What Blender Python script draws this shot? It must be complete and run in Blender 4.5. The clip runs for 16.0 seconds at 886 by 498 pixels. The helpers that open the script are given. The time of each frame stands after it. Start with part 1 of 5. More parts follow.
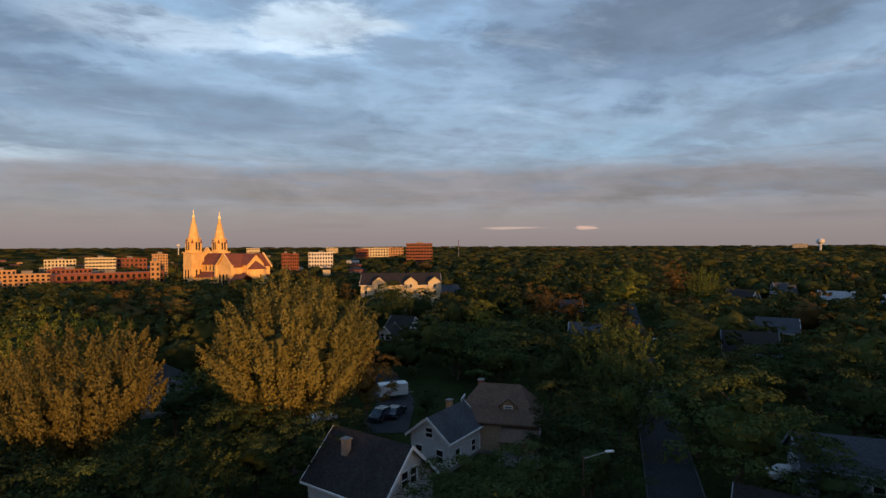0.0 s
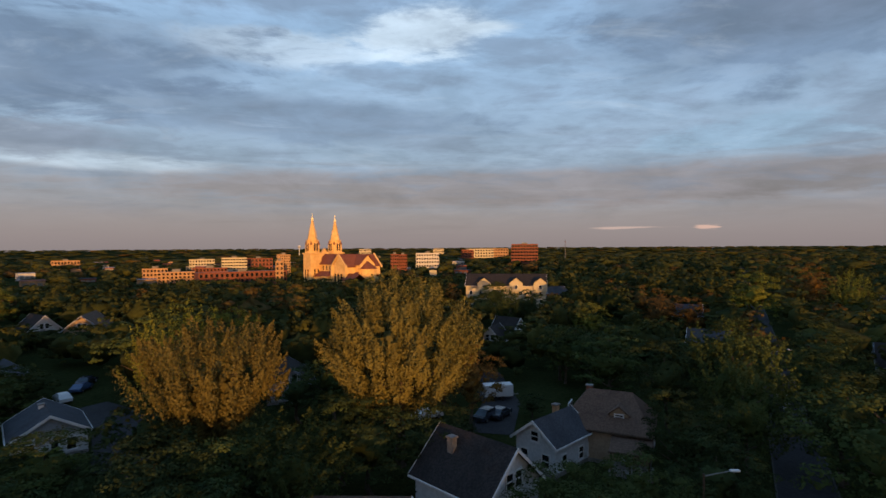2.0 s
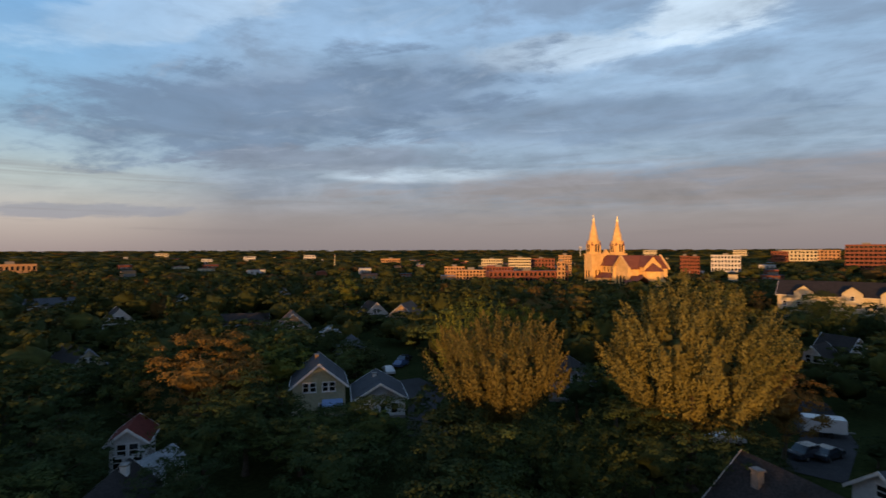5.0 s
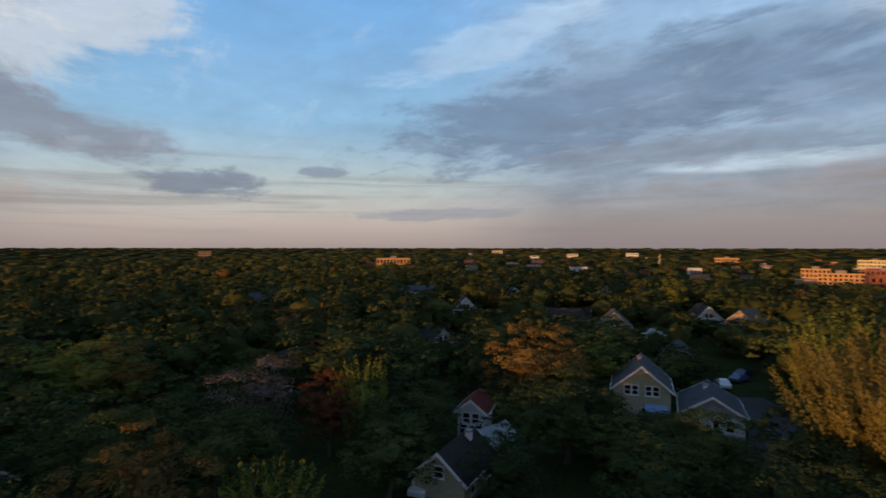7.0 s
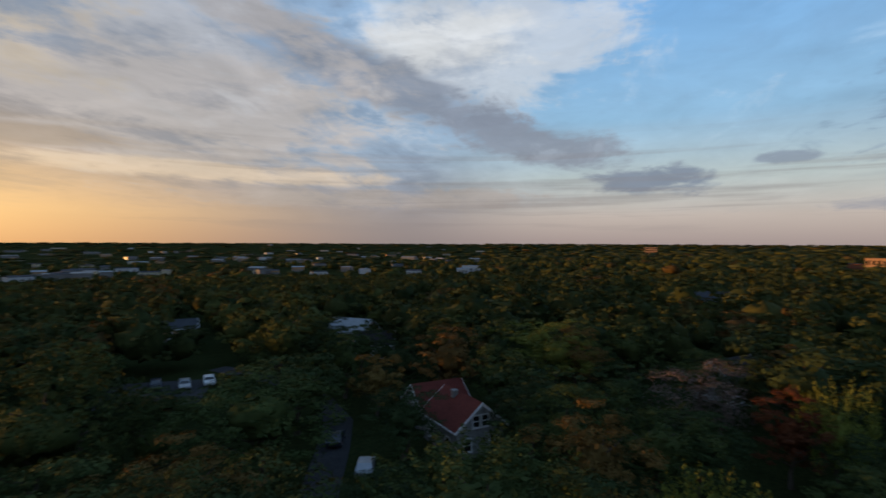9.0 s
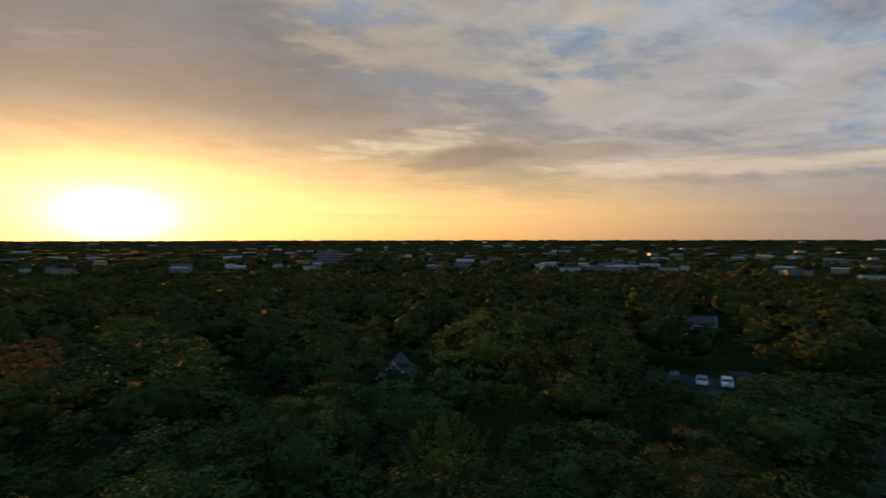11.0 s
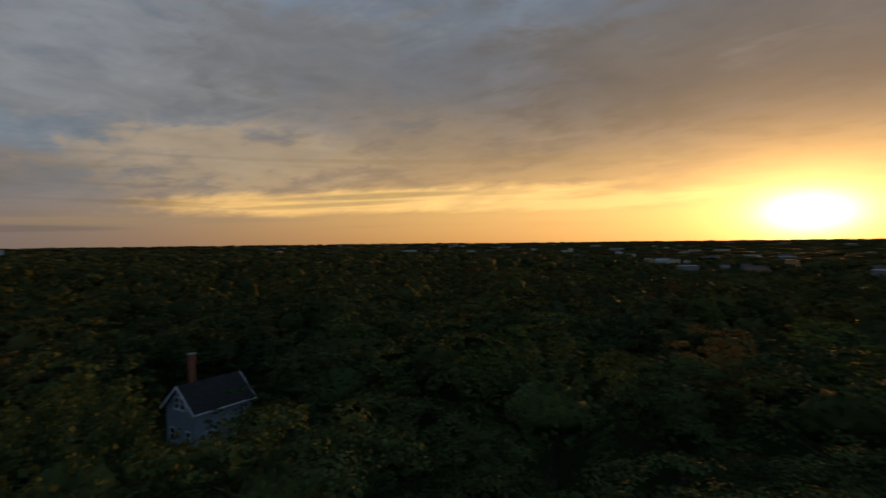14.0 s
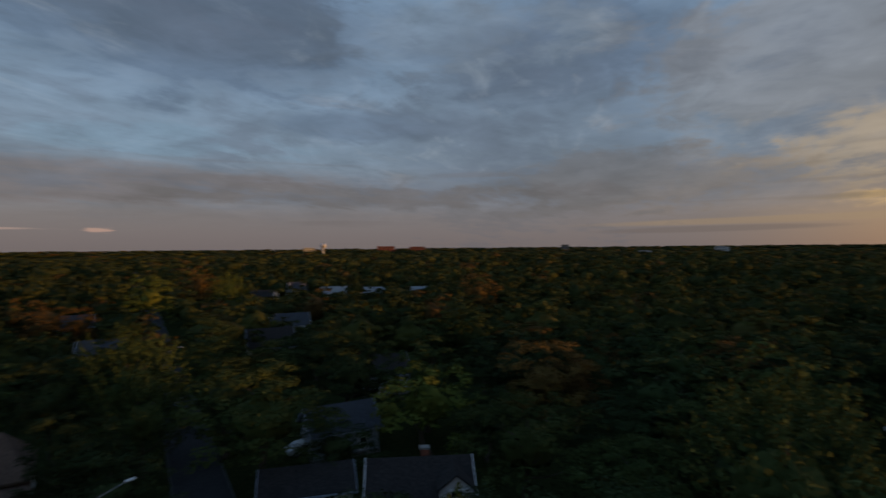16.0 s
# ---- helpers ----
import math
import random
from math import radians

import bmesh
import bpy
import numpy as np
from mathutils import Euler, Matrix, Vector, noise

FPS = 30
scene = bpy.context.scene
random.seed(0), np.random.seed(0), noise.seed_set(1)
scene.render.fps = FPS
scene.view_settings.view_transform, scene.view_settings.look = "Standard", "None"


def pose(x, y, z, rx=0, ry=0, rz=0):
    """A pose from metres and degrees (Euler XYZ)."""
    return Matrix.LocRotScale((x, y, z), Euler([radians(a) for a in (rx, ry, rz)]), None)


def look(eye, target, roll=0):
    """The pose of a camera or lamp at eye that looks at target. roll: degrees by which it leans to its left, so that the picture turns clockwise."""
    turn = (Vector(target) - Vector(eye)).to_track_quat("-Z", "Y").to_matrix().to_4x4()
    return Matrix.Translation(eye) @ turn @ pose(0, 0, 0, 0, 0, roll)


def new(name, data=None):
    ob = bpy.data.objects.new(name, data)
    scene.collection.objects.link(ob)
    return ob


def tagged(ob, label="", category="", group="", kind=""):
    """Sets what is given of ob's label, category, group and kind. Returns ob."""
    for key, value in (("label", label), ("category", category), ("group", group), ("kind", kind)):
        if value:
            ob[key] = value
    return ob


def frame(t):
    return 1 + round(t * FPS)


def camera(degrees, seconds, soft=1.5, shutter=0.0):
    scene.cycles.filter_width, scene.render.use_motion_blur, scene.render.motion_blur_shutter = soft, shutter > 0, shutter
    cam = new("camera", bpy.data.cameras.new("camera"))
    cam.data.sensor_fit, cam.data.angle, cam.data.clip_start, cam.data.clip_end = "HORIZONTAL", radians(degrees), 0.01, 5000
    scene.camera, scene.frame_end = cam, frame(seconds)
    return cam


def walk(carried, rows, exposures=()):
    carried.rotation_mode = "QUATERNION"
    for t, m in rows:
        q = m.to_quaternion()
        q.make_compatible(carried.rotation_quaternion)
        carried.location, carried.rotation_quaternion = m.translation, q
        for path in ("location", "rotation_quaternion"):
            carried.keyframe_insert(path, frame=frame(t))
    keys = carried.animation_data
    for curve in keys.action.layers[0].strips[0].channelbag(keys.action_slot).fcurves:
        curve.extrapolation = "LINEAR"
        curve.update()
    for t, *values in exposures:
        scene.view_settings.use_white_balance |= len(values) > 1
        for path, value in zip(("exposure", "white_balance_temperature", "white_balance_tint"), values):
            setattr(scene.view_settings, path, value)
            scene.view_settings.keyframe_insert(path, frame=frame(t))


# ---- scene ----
cam = camera(80.7, 16.0, 1.5, 0.3)
H = 25.0
ROWS = [
    (0.0, 0.00, -0.31, 0.24), (0.5, 0.84, -0.27, 0.28), (1.0, 3.68, -0.23, 0.33), (1.5, 7.43, -0.20, 0.34),
    (2.0, 11.49, -0.16, 0.33), (2.5, 15.48, -0.13, 0.31), (3.0, 19.41, -0.09, 0.30), (3.2, 21.00, -0.08, 0.29),
    (5.3, 46.20, 0.07, 0.13), (5.5, 49.40, 0.06, 0.10), (6.0, 57.95, 0.01, 0.04), (6.5, 66.80, -0.06, -0.02),
    (7.0, 75.95, -0.14, -0.04), (7.5, 86.10, -0.25, -0.12), (8.0, 97.60, -0.39, -0.20), (8.5, 109.35, -0.52, -0.27),
    (9.0, 122.25, -0.66, -0.27), (9.5, 136.18, -0.82, -0.24), (10.0, 150.60, -1.01, -0.18), (10.2, 156.10, -1.04, -0.14),
    (12.3, 202.30, -0.99, 0.42), (12.5, 206.65, -0.96, 0.46), (13.0, 217.39, -0.88, 0.51), (13.5, 228.45, -0.80, 0.58),
    (14.0, 242.24, -0.70, 0.71), (14.5, 258.37, -0.59, 0.77), (15.0, 275.42, -0.49, 0.73), (15.5, 292.80, -0.36, 0.71),
    (16.0, 311.17, -0.16, 0.53)]
walk(cam, [(t, pose(0, 0, H, 90 + p, r, y)) for t, y, p, r in ROWS],
     [(0.0, 0.08, 6500, 10), (9.0, 0.04, 6500, 10), (10.2, 0.04, 6500, 10), (12.3, -0.4, 7200, 12), (13.5, -0.6, 7300, 12), (14.5, -0.84, 7000, 12),
      (15.0, -0.86, 6800, 11), (15.5, -0.8, 6700, 10), (16.0, -0.66, 6600, 10)])

# ---- daylight ----
SUN_AZ, SUN_EL = 207.2, 2.4


def way(az, el=0.0):
    a, e = radians(az), radians(el)
    return Vector((-math.sin(a) * math.cos(e), math.cos(a) * math.cos(e), math.sin(e)))


SUN_WAY = way(SUN_AZ, SUN_EL)
sun = new("sun", bpy.data.lights.new("sun", "SUN"))
sun.data.energy, sun.data.angle, sun.data.color = 5.0, radians(0.6), (1.0, 0.46, 0.13)
sun.matrix_world = look((0, 0, 0), -way(SUN_AZ, 2.8))


class Sock:
    """Arithmetic on node sockets."""
    tree = None

    def __init__(self, s):
        self.s = s

    def op(self, kind, *others, clamp=False):
        n = Sock.tree.nodes.new("ShaderNodeMath")
        n.operation, n.use_clamp = kind, clamp
        for i, o in enumerate((self, *others)):
            if isinstance(o, Sock):
                Sock.tree.links.new(o.s, n.inputs[i])
            else:
                n.inputs[i].default_value = o
        return Sock(n.outputs[0])

    def __add__(self, o): return self.op("ADD", o)
    def __sub__(self, o): return self.op("SUBTRACT", o)
    def __mul__(self, o): return self.op("MULTIPLY", o)
    def __truediv__(self, o): return self.op("DIVIDE", o)
    def pow(self, o): return self.op("MAXIMUM", 0.0).op("POWER", o)

    def step(self, a, b):
        n = Sock.tree.nodes.new("ShaderNodeMapRange")
        n.interpolation_type = "SMOOTHSTEP"
        n.inputs["From Min"].default_value, n.inputs["From Max"].default_value = a, b
        Sock.tree.links.new(self.s, n.inputs["Value"])
        return Sock(n.outputs[0])


def add_node(kind, **inputs):
    n = Sock.tree.nodes.new(kind)
    for k, v in inputs.items():
        k = k.replace("_", " ")
        if isinstance(v, Sock):
            Sock.tree.links.new(v.s, n.inputs[k])
        else:
            n.inputs[k].default_value = v
    return n


def mix(f, a, b, kind="MIX"):
    n = Sock.tree.nodes.new("ShaderNodeMix")
    n.data_type, n.blend_type, n.clamp_factor = "RGBA", kind, True
    for i, v in ((0, f), (6, a), (7, b)):
        if isinstance(v, Sock):
            Sock.tree.links.new(v.s, n.inputs[i])
        else:
            n.inputs[i].default_value = v if i == 0 else (*v, 1.0)
    return Sock(n.outputs[2])


def ramp(f, *stops, smooth=False):
    n = Sock.tree.nodes.new("ShaderNodeValToRGB")
    n.color_ramp.interpolation = "EASE" if smooth else "LINEAR"
    els = n.color_ramp.elements
    while len(els) < len(stops):
        els.new(0.5)
    for e, (p, c) in zip(els, stops):
        e.position, e.color = p, (*c, 1.0)
    Sock.tree.links.new(f.s, n.inputs[0])
    return Sock(n.outputs[0])


def vec(x, y, z):
    n = Sock.tree.nodes.new("ShaderNodeCombineXYZ")
    for i, v in enumerate((x, y, z)):
        if isinstance(v, Sock):
            Sock.tree.links.new(v.s, n.inputs[i])
        else:
            n.inputs[i].default_value = v
    return Sock(n.outputs[0])


def fbm(p, scale, detail=5.0, rough=0.55, warp=0.0):
    n = add_node("ShaderNodeTexNoise", Vector=p, Scale=scale, Detail=detail, Roughness=rough, Distortion=warp)
    return Sock(n.outputs[0])


world = bpy.data.worlds.new("sky")
scene.world = world
world.use_nodes = True
Sock.tree = world.node_tree
Sock.tree.nodes.clear()
coord = Sock.tree.nodes.new("ShaderNodeTexCoord")
split = Sock.tree.nodes.new("ShaderNodeSeparateXYZ")
Sock.tree.links.new(coord.outputs["Generated"], split.inputs[0])
dx, dy, dz = (Sock(o) for o in split.outputs)
up = dz.op("MAXIMUM", 0.0)
flat = (dx * dx + dy * dy).op("SQRT")
sx, sy = -math.sin(radians(SUN_AZ)), math.cos(radians(SUN_AZ))
toward = (dx * sx + dy * sy) / flat                 # 1 in the sun's bearing, -1 opposite


def bearing(az):
    return (dx * -math.sin(radians(az)) + dy * math.cos(radians(az))) / flat


# cloud texture on a plane overhead
cover = up + 0.09
px, py = dx / cover, dy / cover
big = fbm(vec(px * 0.55 + py * 0.16, py * 1.0 - px * 0.3, 3.1), 0.75, 6.0, 0.55, 0.4)
small = fbm(vec(px * 0.7 + py * 0.2, py * 1.4 - px * 0.45, 9.4), 2.1, 8.0, 0.62, 0.5)
streak = fbm(vec(px * 0.30, py * 0.30, up * 46.0), 0.8, 6.0, 0.55, 0.4)
puffs = fbm(vec(dx * 3.0, dy * 3.0, dz * 10.0), 2.0, 9.0, 0.62, 0.25)
lumps = big * 0.2 + small * 0.35 + puffs * 0.45
az_deg = (dx * -1.0).op("ARCTAN2", dy) * 57.2958
el_deg = dz.op("ARCSINE") * 57.2958
warm = (toward.step(0.14, 1.0) * (up * -1.0 + 0.62).step(0.0, 0.62))
warm_low = toward.step(0.25, 1.0)
cool_sky = ramp(up, (0.0, (0.25, 0.218, 0.222)), (0.06, (0.265, 0.25, 0.275)), (0.16, (0.28, 0.38, 0.51)),
                (0.36, (0.30, 0.46, 0.67)), (0.7, (0.19, 0.33, 0.56)))
warm_sky = ramp(up, (0.0, (0.72, 0.34, 0.10)), (0.05, (0.84, 0.47, 0.15)), (0.12, (0.60, 0.36, 0.15)),
                (0.28, (0.31, 0.22, 0.15)), (0.5, (0.18, 0.165, 0.165)))
veil = mix(warm, cool_sky, warm_sky)
gap = bearing(94.0).step(0.84, 0.985)
blue = ramp(up, (0.0, (0.35, 0.285, 0.275)), (0.05, (0.49, 0.43, 0.40)), (0.12, (0.45, 0.53, 0.54)), (0.22, (0.26, 0.47, 0.68)),
            (0.42, (0.17, 0.40, 0.74)))
clouds = mix(gap * 0.95, veil, blue)


def bank(az, el, wide, tall, colour, amount, slope=0.0, ragged=4.2):
    """A cloud bank round a bearing and height in degrees, with ragged edges."""
    global clouds
    da = (az_deg - az).op("WRAP", 180.0, -180.0)
    u, v = da / wide, (el_deg - el - da * slope) / tall
    r = (u * u + v * v).op("SQRT") + (lumps * -1.0 + 0.5) * ragged
    clouds = mix((r.step(0.55, 1.1) * -1.0 + 1.0) * amount, clouds, colour)


SLATE, HAZE, PALE = (0.14, 0.205, 0.32), (0.175, 0.25, 0.375), (0.60, 0.73, 0.86)
bank(-24, 21, 24, 6.5, SLATE, 0.75)
bank(-62, 20, 18, 6, SLATE, 0.7)
bank(13, 22.5, 9, 3.2, PALE, 0.85)
bank(29, 20, 13, 1.8, PALE, 0.6)
bank(53, 15, 5, 1.2, PALE, 0.5)
bank(28, 13.5, 24, 2.6, HAZE, 0.75, 0.03)
bank(-20, 10.5, 14, 1.8, (0.27, 0.43, 0.60), 0.55)
bank(46, 8.2, 12, 1.1, PALE, 0.6, 0.02, 1.0)
bank(2, 6.4, 52, 2.4, (0.235, 0.21, 0.235), 0.8, 0.0, 2.0)
bank(-42, 13, 14, 1.8, HAZE, 0.7)
bank(58, 15, 30, 4.6, SLATE, 0.85, -0.15)
bank(52, 9.5, 14, 1.6, (0.20, 0.24, 0.33), 0.8, -0.05)
bank(72, 21, 14, 2.2, PALE, 0.32, -0.3)
bank(78, 3.6, 11, 0.7, (0.25, 0.27, 0.34), 0.7, -0.03)
bank(121, 19.5, 17, 7.0, (0.62, 0.64, 0.67), 0.7, -0.15, 4.5)
bank(123, 20, 10, 3.6, (0.78, 0.77, 0.74), 0.5, -0.1, 4.5)
bank(100.5, 6.4, 6.5, 1.6, (0.19, 0.235, 0.32), 0.95)
bank(89, 8.0, 3.0, 0.6, (0.22, 0.27, 0.36), 0.8)
bank(112, 10.6, 12, 2.4, (0.23, 0.26, 0.33), 0.9, 0.22)
bank(131, 17.6, 17, 3.4, (0.21, 0.245, 0.32), 0.9, 0.29)
bank(152, 13, 24, 6.0, (0.42, 0.38, 0.37), 0.6)
bank(148, 16, 20, 9.0, (0.47, 0.43, 0.41), 0.6)
bank(146, 7.0, 22, 1.0, (0.66, 0.52, 0.38), 0.65, 0.02, 2.5)
bank(126, 4.8, 22, 1.2, (0.36, 0.32, 0.31), 0.75)
bank(162, 9.2, 10, 1.0, (0.33, 0.26, 0.21), 0.75, -0.02)
bank(205, 18, 40, 9.5, (0.20, 0.162, 0.130), 0.75, 0.0, 3.0)
bank(250, 12, 15, 5, (0.46, 0.34, 0.21), 0.4)
bank(174, 20, 19, 8.0, (0.50, 0.42, 0.32), 0.65)
bank(178, 10.6, 11, 1.7, (0.72, 0.62, 0.42), 0.8, -0.10)
bank(172, 8.8, 8, 1.7, (0.22, 0.175, 0.14), 0.95, -0.10, 3.0)
bank(231, 4.4, 24, 1.2, (1.15, 0.76, 0.28), 0.85, -0.01, 1.6)
bank(234, 4.9, 13, 0.5, (0.42, 0.28, 0.11), 0.85, -0.01, 3.0)
bank(262, 4.4, 18, 0.45, (0.34, 0.24, 0.13), 0.7, -0.02, 1.0)
bank(270, 17, 24, 9.0, (0.34, 0.35, 0.38), 0.7)
bank(265, 8.5, 17, 4, (0.64, 0.49, 0.32), 0.6)
bank(292, 6.5, 20, 3.6, (0.25, 0.215, 0.205), 0.6)
bank(249, 4.7, 27, 1.5, (1.45, 0.92, 0.34), 0.85, -0.04, 1.4)
bank(250, 5.1, 14, 0.4, (0.62, 0.43, 0.19), 0.85, -0.04, 2.6)
bank(254, 4.2, 11, 0.3, (0.70, 0.47, 0.20), 0.8, -0.05, 2.6)
bank(276, 2.4, 22, 0.4, (0.42, 0.31, 0.22), 0.6, -0.01, 0.6)
bank(284, 1.6, 12, 0.35, (0.20, 0.175, 0.18), 0.7, -0.01, 0.6)
bank(302, 13, 17, 13, (0.15, 0.18, 0.235), 0.4)
bank(310, 22, 16, 4.0, (0.30, 0.38, 0.48), 0.5)
bank(248, 20, 20, 8.0, (0.17, 0.175, 0.20), 0.45)
bank(334, 22, 18, 4.5, (0.13, 0.175, 0.25), 0.7)
bank(320, 5.6, 24, 1.4, (0.19, 0.185, 0.21), 0.75)
bank(-7.5, 1.95, 5.0, 0.2, (0.58, 0.42, 0.38), 0.75, 0.0, 4.0)
bank(-15.6, 1.9, 1.5, 0.4, (0.72, 0.46, 0.38), 0.75, 0.0, 5.0)
# finer billows and bright wisps over all
dark_tone = mix(warm, (0.165, 0.21, 0.30), (0.21, 0.165, 0.125))
clouds = mix((lumps * -1.0 + 1.0).step(0.47, 0.60) * up.step(0.03, 0.12) * (gap * -0.75 + 1.0) * 0.5, clouds, dark_tone)
bright_tone = mix(warm, (0.54, 0.64, 0.76), (0.46, 0.35, 0.22))
wisps = small.step(0.55, 0.74) * up.step(0.07, 0.2) * (warm * -0.25 + 0.3)
clouds = mix(wisps, clouds, bright_tone)
bars = streak.step(0.52, 0.66) * (up * -1.0 + 0.24).step(0.0, 0.14) * up.step(0.01, 0.05) * 0.45
clouds = mix(bars, clouds, mix(warm_low, (0.21, 0.195, 0.215), (0.42, 0.27, 0.11)))
# relief of the cloud layer at two sizes
fine = fbm(vec(dx * 5.0 + dy, dy * 5.0 - dx, dz * 15.0), 1.5, 9.0, 0.58, 0.5)
ripple = fbm(vec(px * 1.1, py * 1.1, 5.5), 1.9, 7.0, 0.6, 0.8)
tone = ((fine - 0.5) * 0.75 + (ripple - 0.5) * 0.25) * (warm * -0.6 + 1.0) * up.step(0.015, 0.10) * (gap * -0.5 + 1.0) + 1.0
relief = Sock.tree.nodes.new("ShaderNodeVectorMath")
relief.operation = "SCALE"
Sock.tree.links.new(clouds.s, relief.inputs[0])
Sock.tree.links.new(tone.s, relief.inputs["Scale"])
clouds = Sock(relief.outputs[0])
# glow round the sun, flattened along the horizon
low = (dz - SUN_WAY.z) * 2.1
c = (toward * -1.0 + 1.0) * 2.0 + low * low


def glow(c, width, colour):
    g = (c * (-1.0 / (width * width))).op("EXPONENT")
    n = Sock.tree.nodes.new("ShaderNodeVectorMath")
    n.operation = "SCALE"
    n.inputs[0].default_value = colour
    Sock.tree.links.new(g.s, n.inputs["Scale"])
    return Sock(n.outputs[0])


def vadd(a, b):
    n = Sock.tree.nodes.new("ShaderNodeVectorMath")
    Sock.tree.links.new(a.s, n.inputs[0])
    Sock.tree.links.new(b.s, n.inputs[1])
    return Sock(n.outputs[0])


total = vadd(clouds, glow(c, 0.052, (6.0, 4.6, 2.8)))
total = vadd(total, glow(c, 0.10, (1.2, 0.85, 0.40)))
total = vadd(total, glow(c, 0.16, (1.05, 0.60, 0.20)))
wide = (toward * -1.0 + 1.0) * 0.55 + low * low * 3.2
total = vadd(total, glow(wide, 0.36, (0.80, 0.52, 0.22)))
total = vadd(total, glow(c, 0.36, (0.36, 0.19, 0.06)))
nishita = Sock.tree.nodes.new("ShaderNodeTexSky")
nishita.sky_type, nishita.sun_disc = "NISHITA", False
nishita.sun_elevation, nishita.sun_rotation = radians(SUN_EL), radians(-SUN_AZ)
thin = Sock.tree.nodes.new("ShaderNodeVectorMath")
thin.operation = "SCALE"
thin.inputs["Scale"].default_value = 0.02
Sock.tree.links.new(nishita.outputs[0], thin.inputs[0])
total = vadd(total, Sock(thin.outputs[0]))
back = add_node("ShaderNodeBackground", Strength=1.0)
Sock.tree.links.new(total.s, back.inputs[0])
Sock.tree.links.new(back.outputs[0], Sock.tree.nodes.new("ShaderNodeOutputWorld").inputs[0])


# ---- materials ----
def material(name, rough=0.8, metal=0.0, spec=0.3):
    m = bpy.data.materials.new(name)
    m.use_nodes = True
    Sock.tree = m.node_tree
    b = m.node_tree.nodes["Principled BSDF"]
    b.inputs["Roughness"].default_value, b.inputs["Metallic"].default_value = rough, metal
    b.inputs["Specular IOR Level"].default_value = spec
    return m, b


def place_node(scale=1.0):
    n = Sock.tree.nodes.new("ShaderNodeNewGeometry")
    return Sock(n.outputs["Position"])


def local_node():
    return Sock(Sock.tree.nodes.new("ShaderNodeTexCoord").outputs["Object"])


def chance():
    return Sock(Sock.tree.nodes.new("ShaderNodeObjectInfo").outputs["Random"])


def island():
    return Sock(Sock.tree.nodes.new("ShaderNodeNewGeometry").outputs["Random Per Island"])


def bump(b, h, strength, distance):
    n = add_node("ShaderNodeBump", Height=h, Strength=strength, Distance=distance)
    Sock.tree.links.new(n.outputs[0], b.inputs["Normal"])


def surface(name, a, b, grain=4.0, rough=0.85, bumps=0.3, dirt=0.5, metal=0.0, spec=0.1, own=0.0):
    """A solid surface: two tones in fine grain, broad stains, fine relief, a tone of its own for each object."""
    m, bs = material(name, rough, metal, spec)
    p = place_node()
    fine, broad = fbm(p, grain, 6.0, 0.6), fbm(p, grain * 0.09, 4.0, 0.6)
    col = mix(fine.step(0.35, 0.65), a, b)
    col = mix(broad.step(0.45, 0.75) * dirt, col, tuple(v * 0.6 for v in a))
    if own:
        hs = add_node("ShaderNodeHueSaturation", Color=col)
        v = chance() * own + (1.0 - own / 2)
        Sock.tree.links.new(v.s, hs.inputs["Value"])
        col = Sock(hs.outputs[0])
    Sock.tree.links.new(col.s, bs.inputs["Base Color"])
    if bumps:
        bump(bs, fine, bumps, 0.02)
    return m


def leaves(name, a, b, c, far=False):
    """Foliage: tones that change from leaf to leaf and from tree to tree, light coming through the blades."""
    m, bs = material(name, 0.85, 0.0, 0.05)
    p = place_node()
    tone = fbm(p, 0.055, 2.0, 0.6)
    leaf = island()
    col = mix(tone.step(0.36, 0.64), a, b)
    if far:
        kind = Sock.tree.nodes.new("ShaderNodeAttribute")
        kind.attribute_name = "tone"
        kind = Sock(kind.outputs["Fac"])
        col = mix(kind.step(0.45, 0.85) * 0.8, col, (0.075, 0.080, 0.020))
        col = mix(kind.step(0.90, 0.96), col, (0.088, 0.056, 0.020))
    col = mix(leaf.step(0.2, 1.0) * 0.4, col, c)
    hs = add_node("ShaderNodeHueSaturation", Color=col)
    clump = fbm(p, 0.62, 2.0, 0.5).step(0.30, 0.70) * 0.4 + 0.78
    v = ((leaf * 0.2 + 0.80) if far else (leaf * 0.2 + chance() * 0.3 + 0.75)) * clump
    Sock.tree.links.new(v.s, hs.inputs["Value"])
    hue = (fbm(p, 0.11, 1.0) if far else chance()) * 0.014 + 0.496
    Sock.tree.links.new(hue.s, hs.inputs["Hue"])
    Sock.tree.links.new(hs.outputs[0], bs.inputs["Base Color"])
    thru = Sock.tree.nodes.new("ShaderNodeBsdfTranslucent")
    Sock.tree.links.new(hs.outputs[0], thru.inputs[0])
    both = Sock.tree.nodes.new("ShaderNodeMixShader")
    both.inputs[0].default_value = 0.16
    Sock.tree.links.new(bs.outputs[0], both.inputs[1])
    Sock.tree.links.new(thru.outputs[0], both.inputs[2])
    Sock.tree.links.new(both.outputs[0], m.node_tree.nodes["Material Output"].inputs[0])
    return m


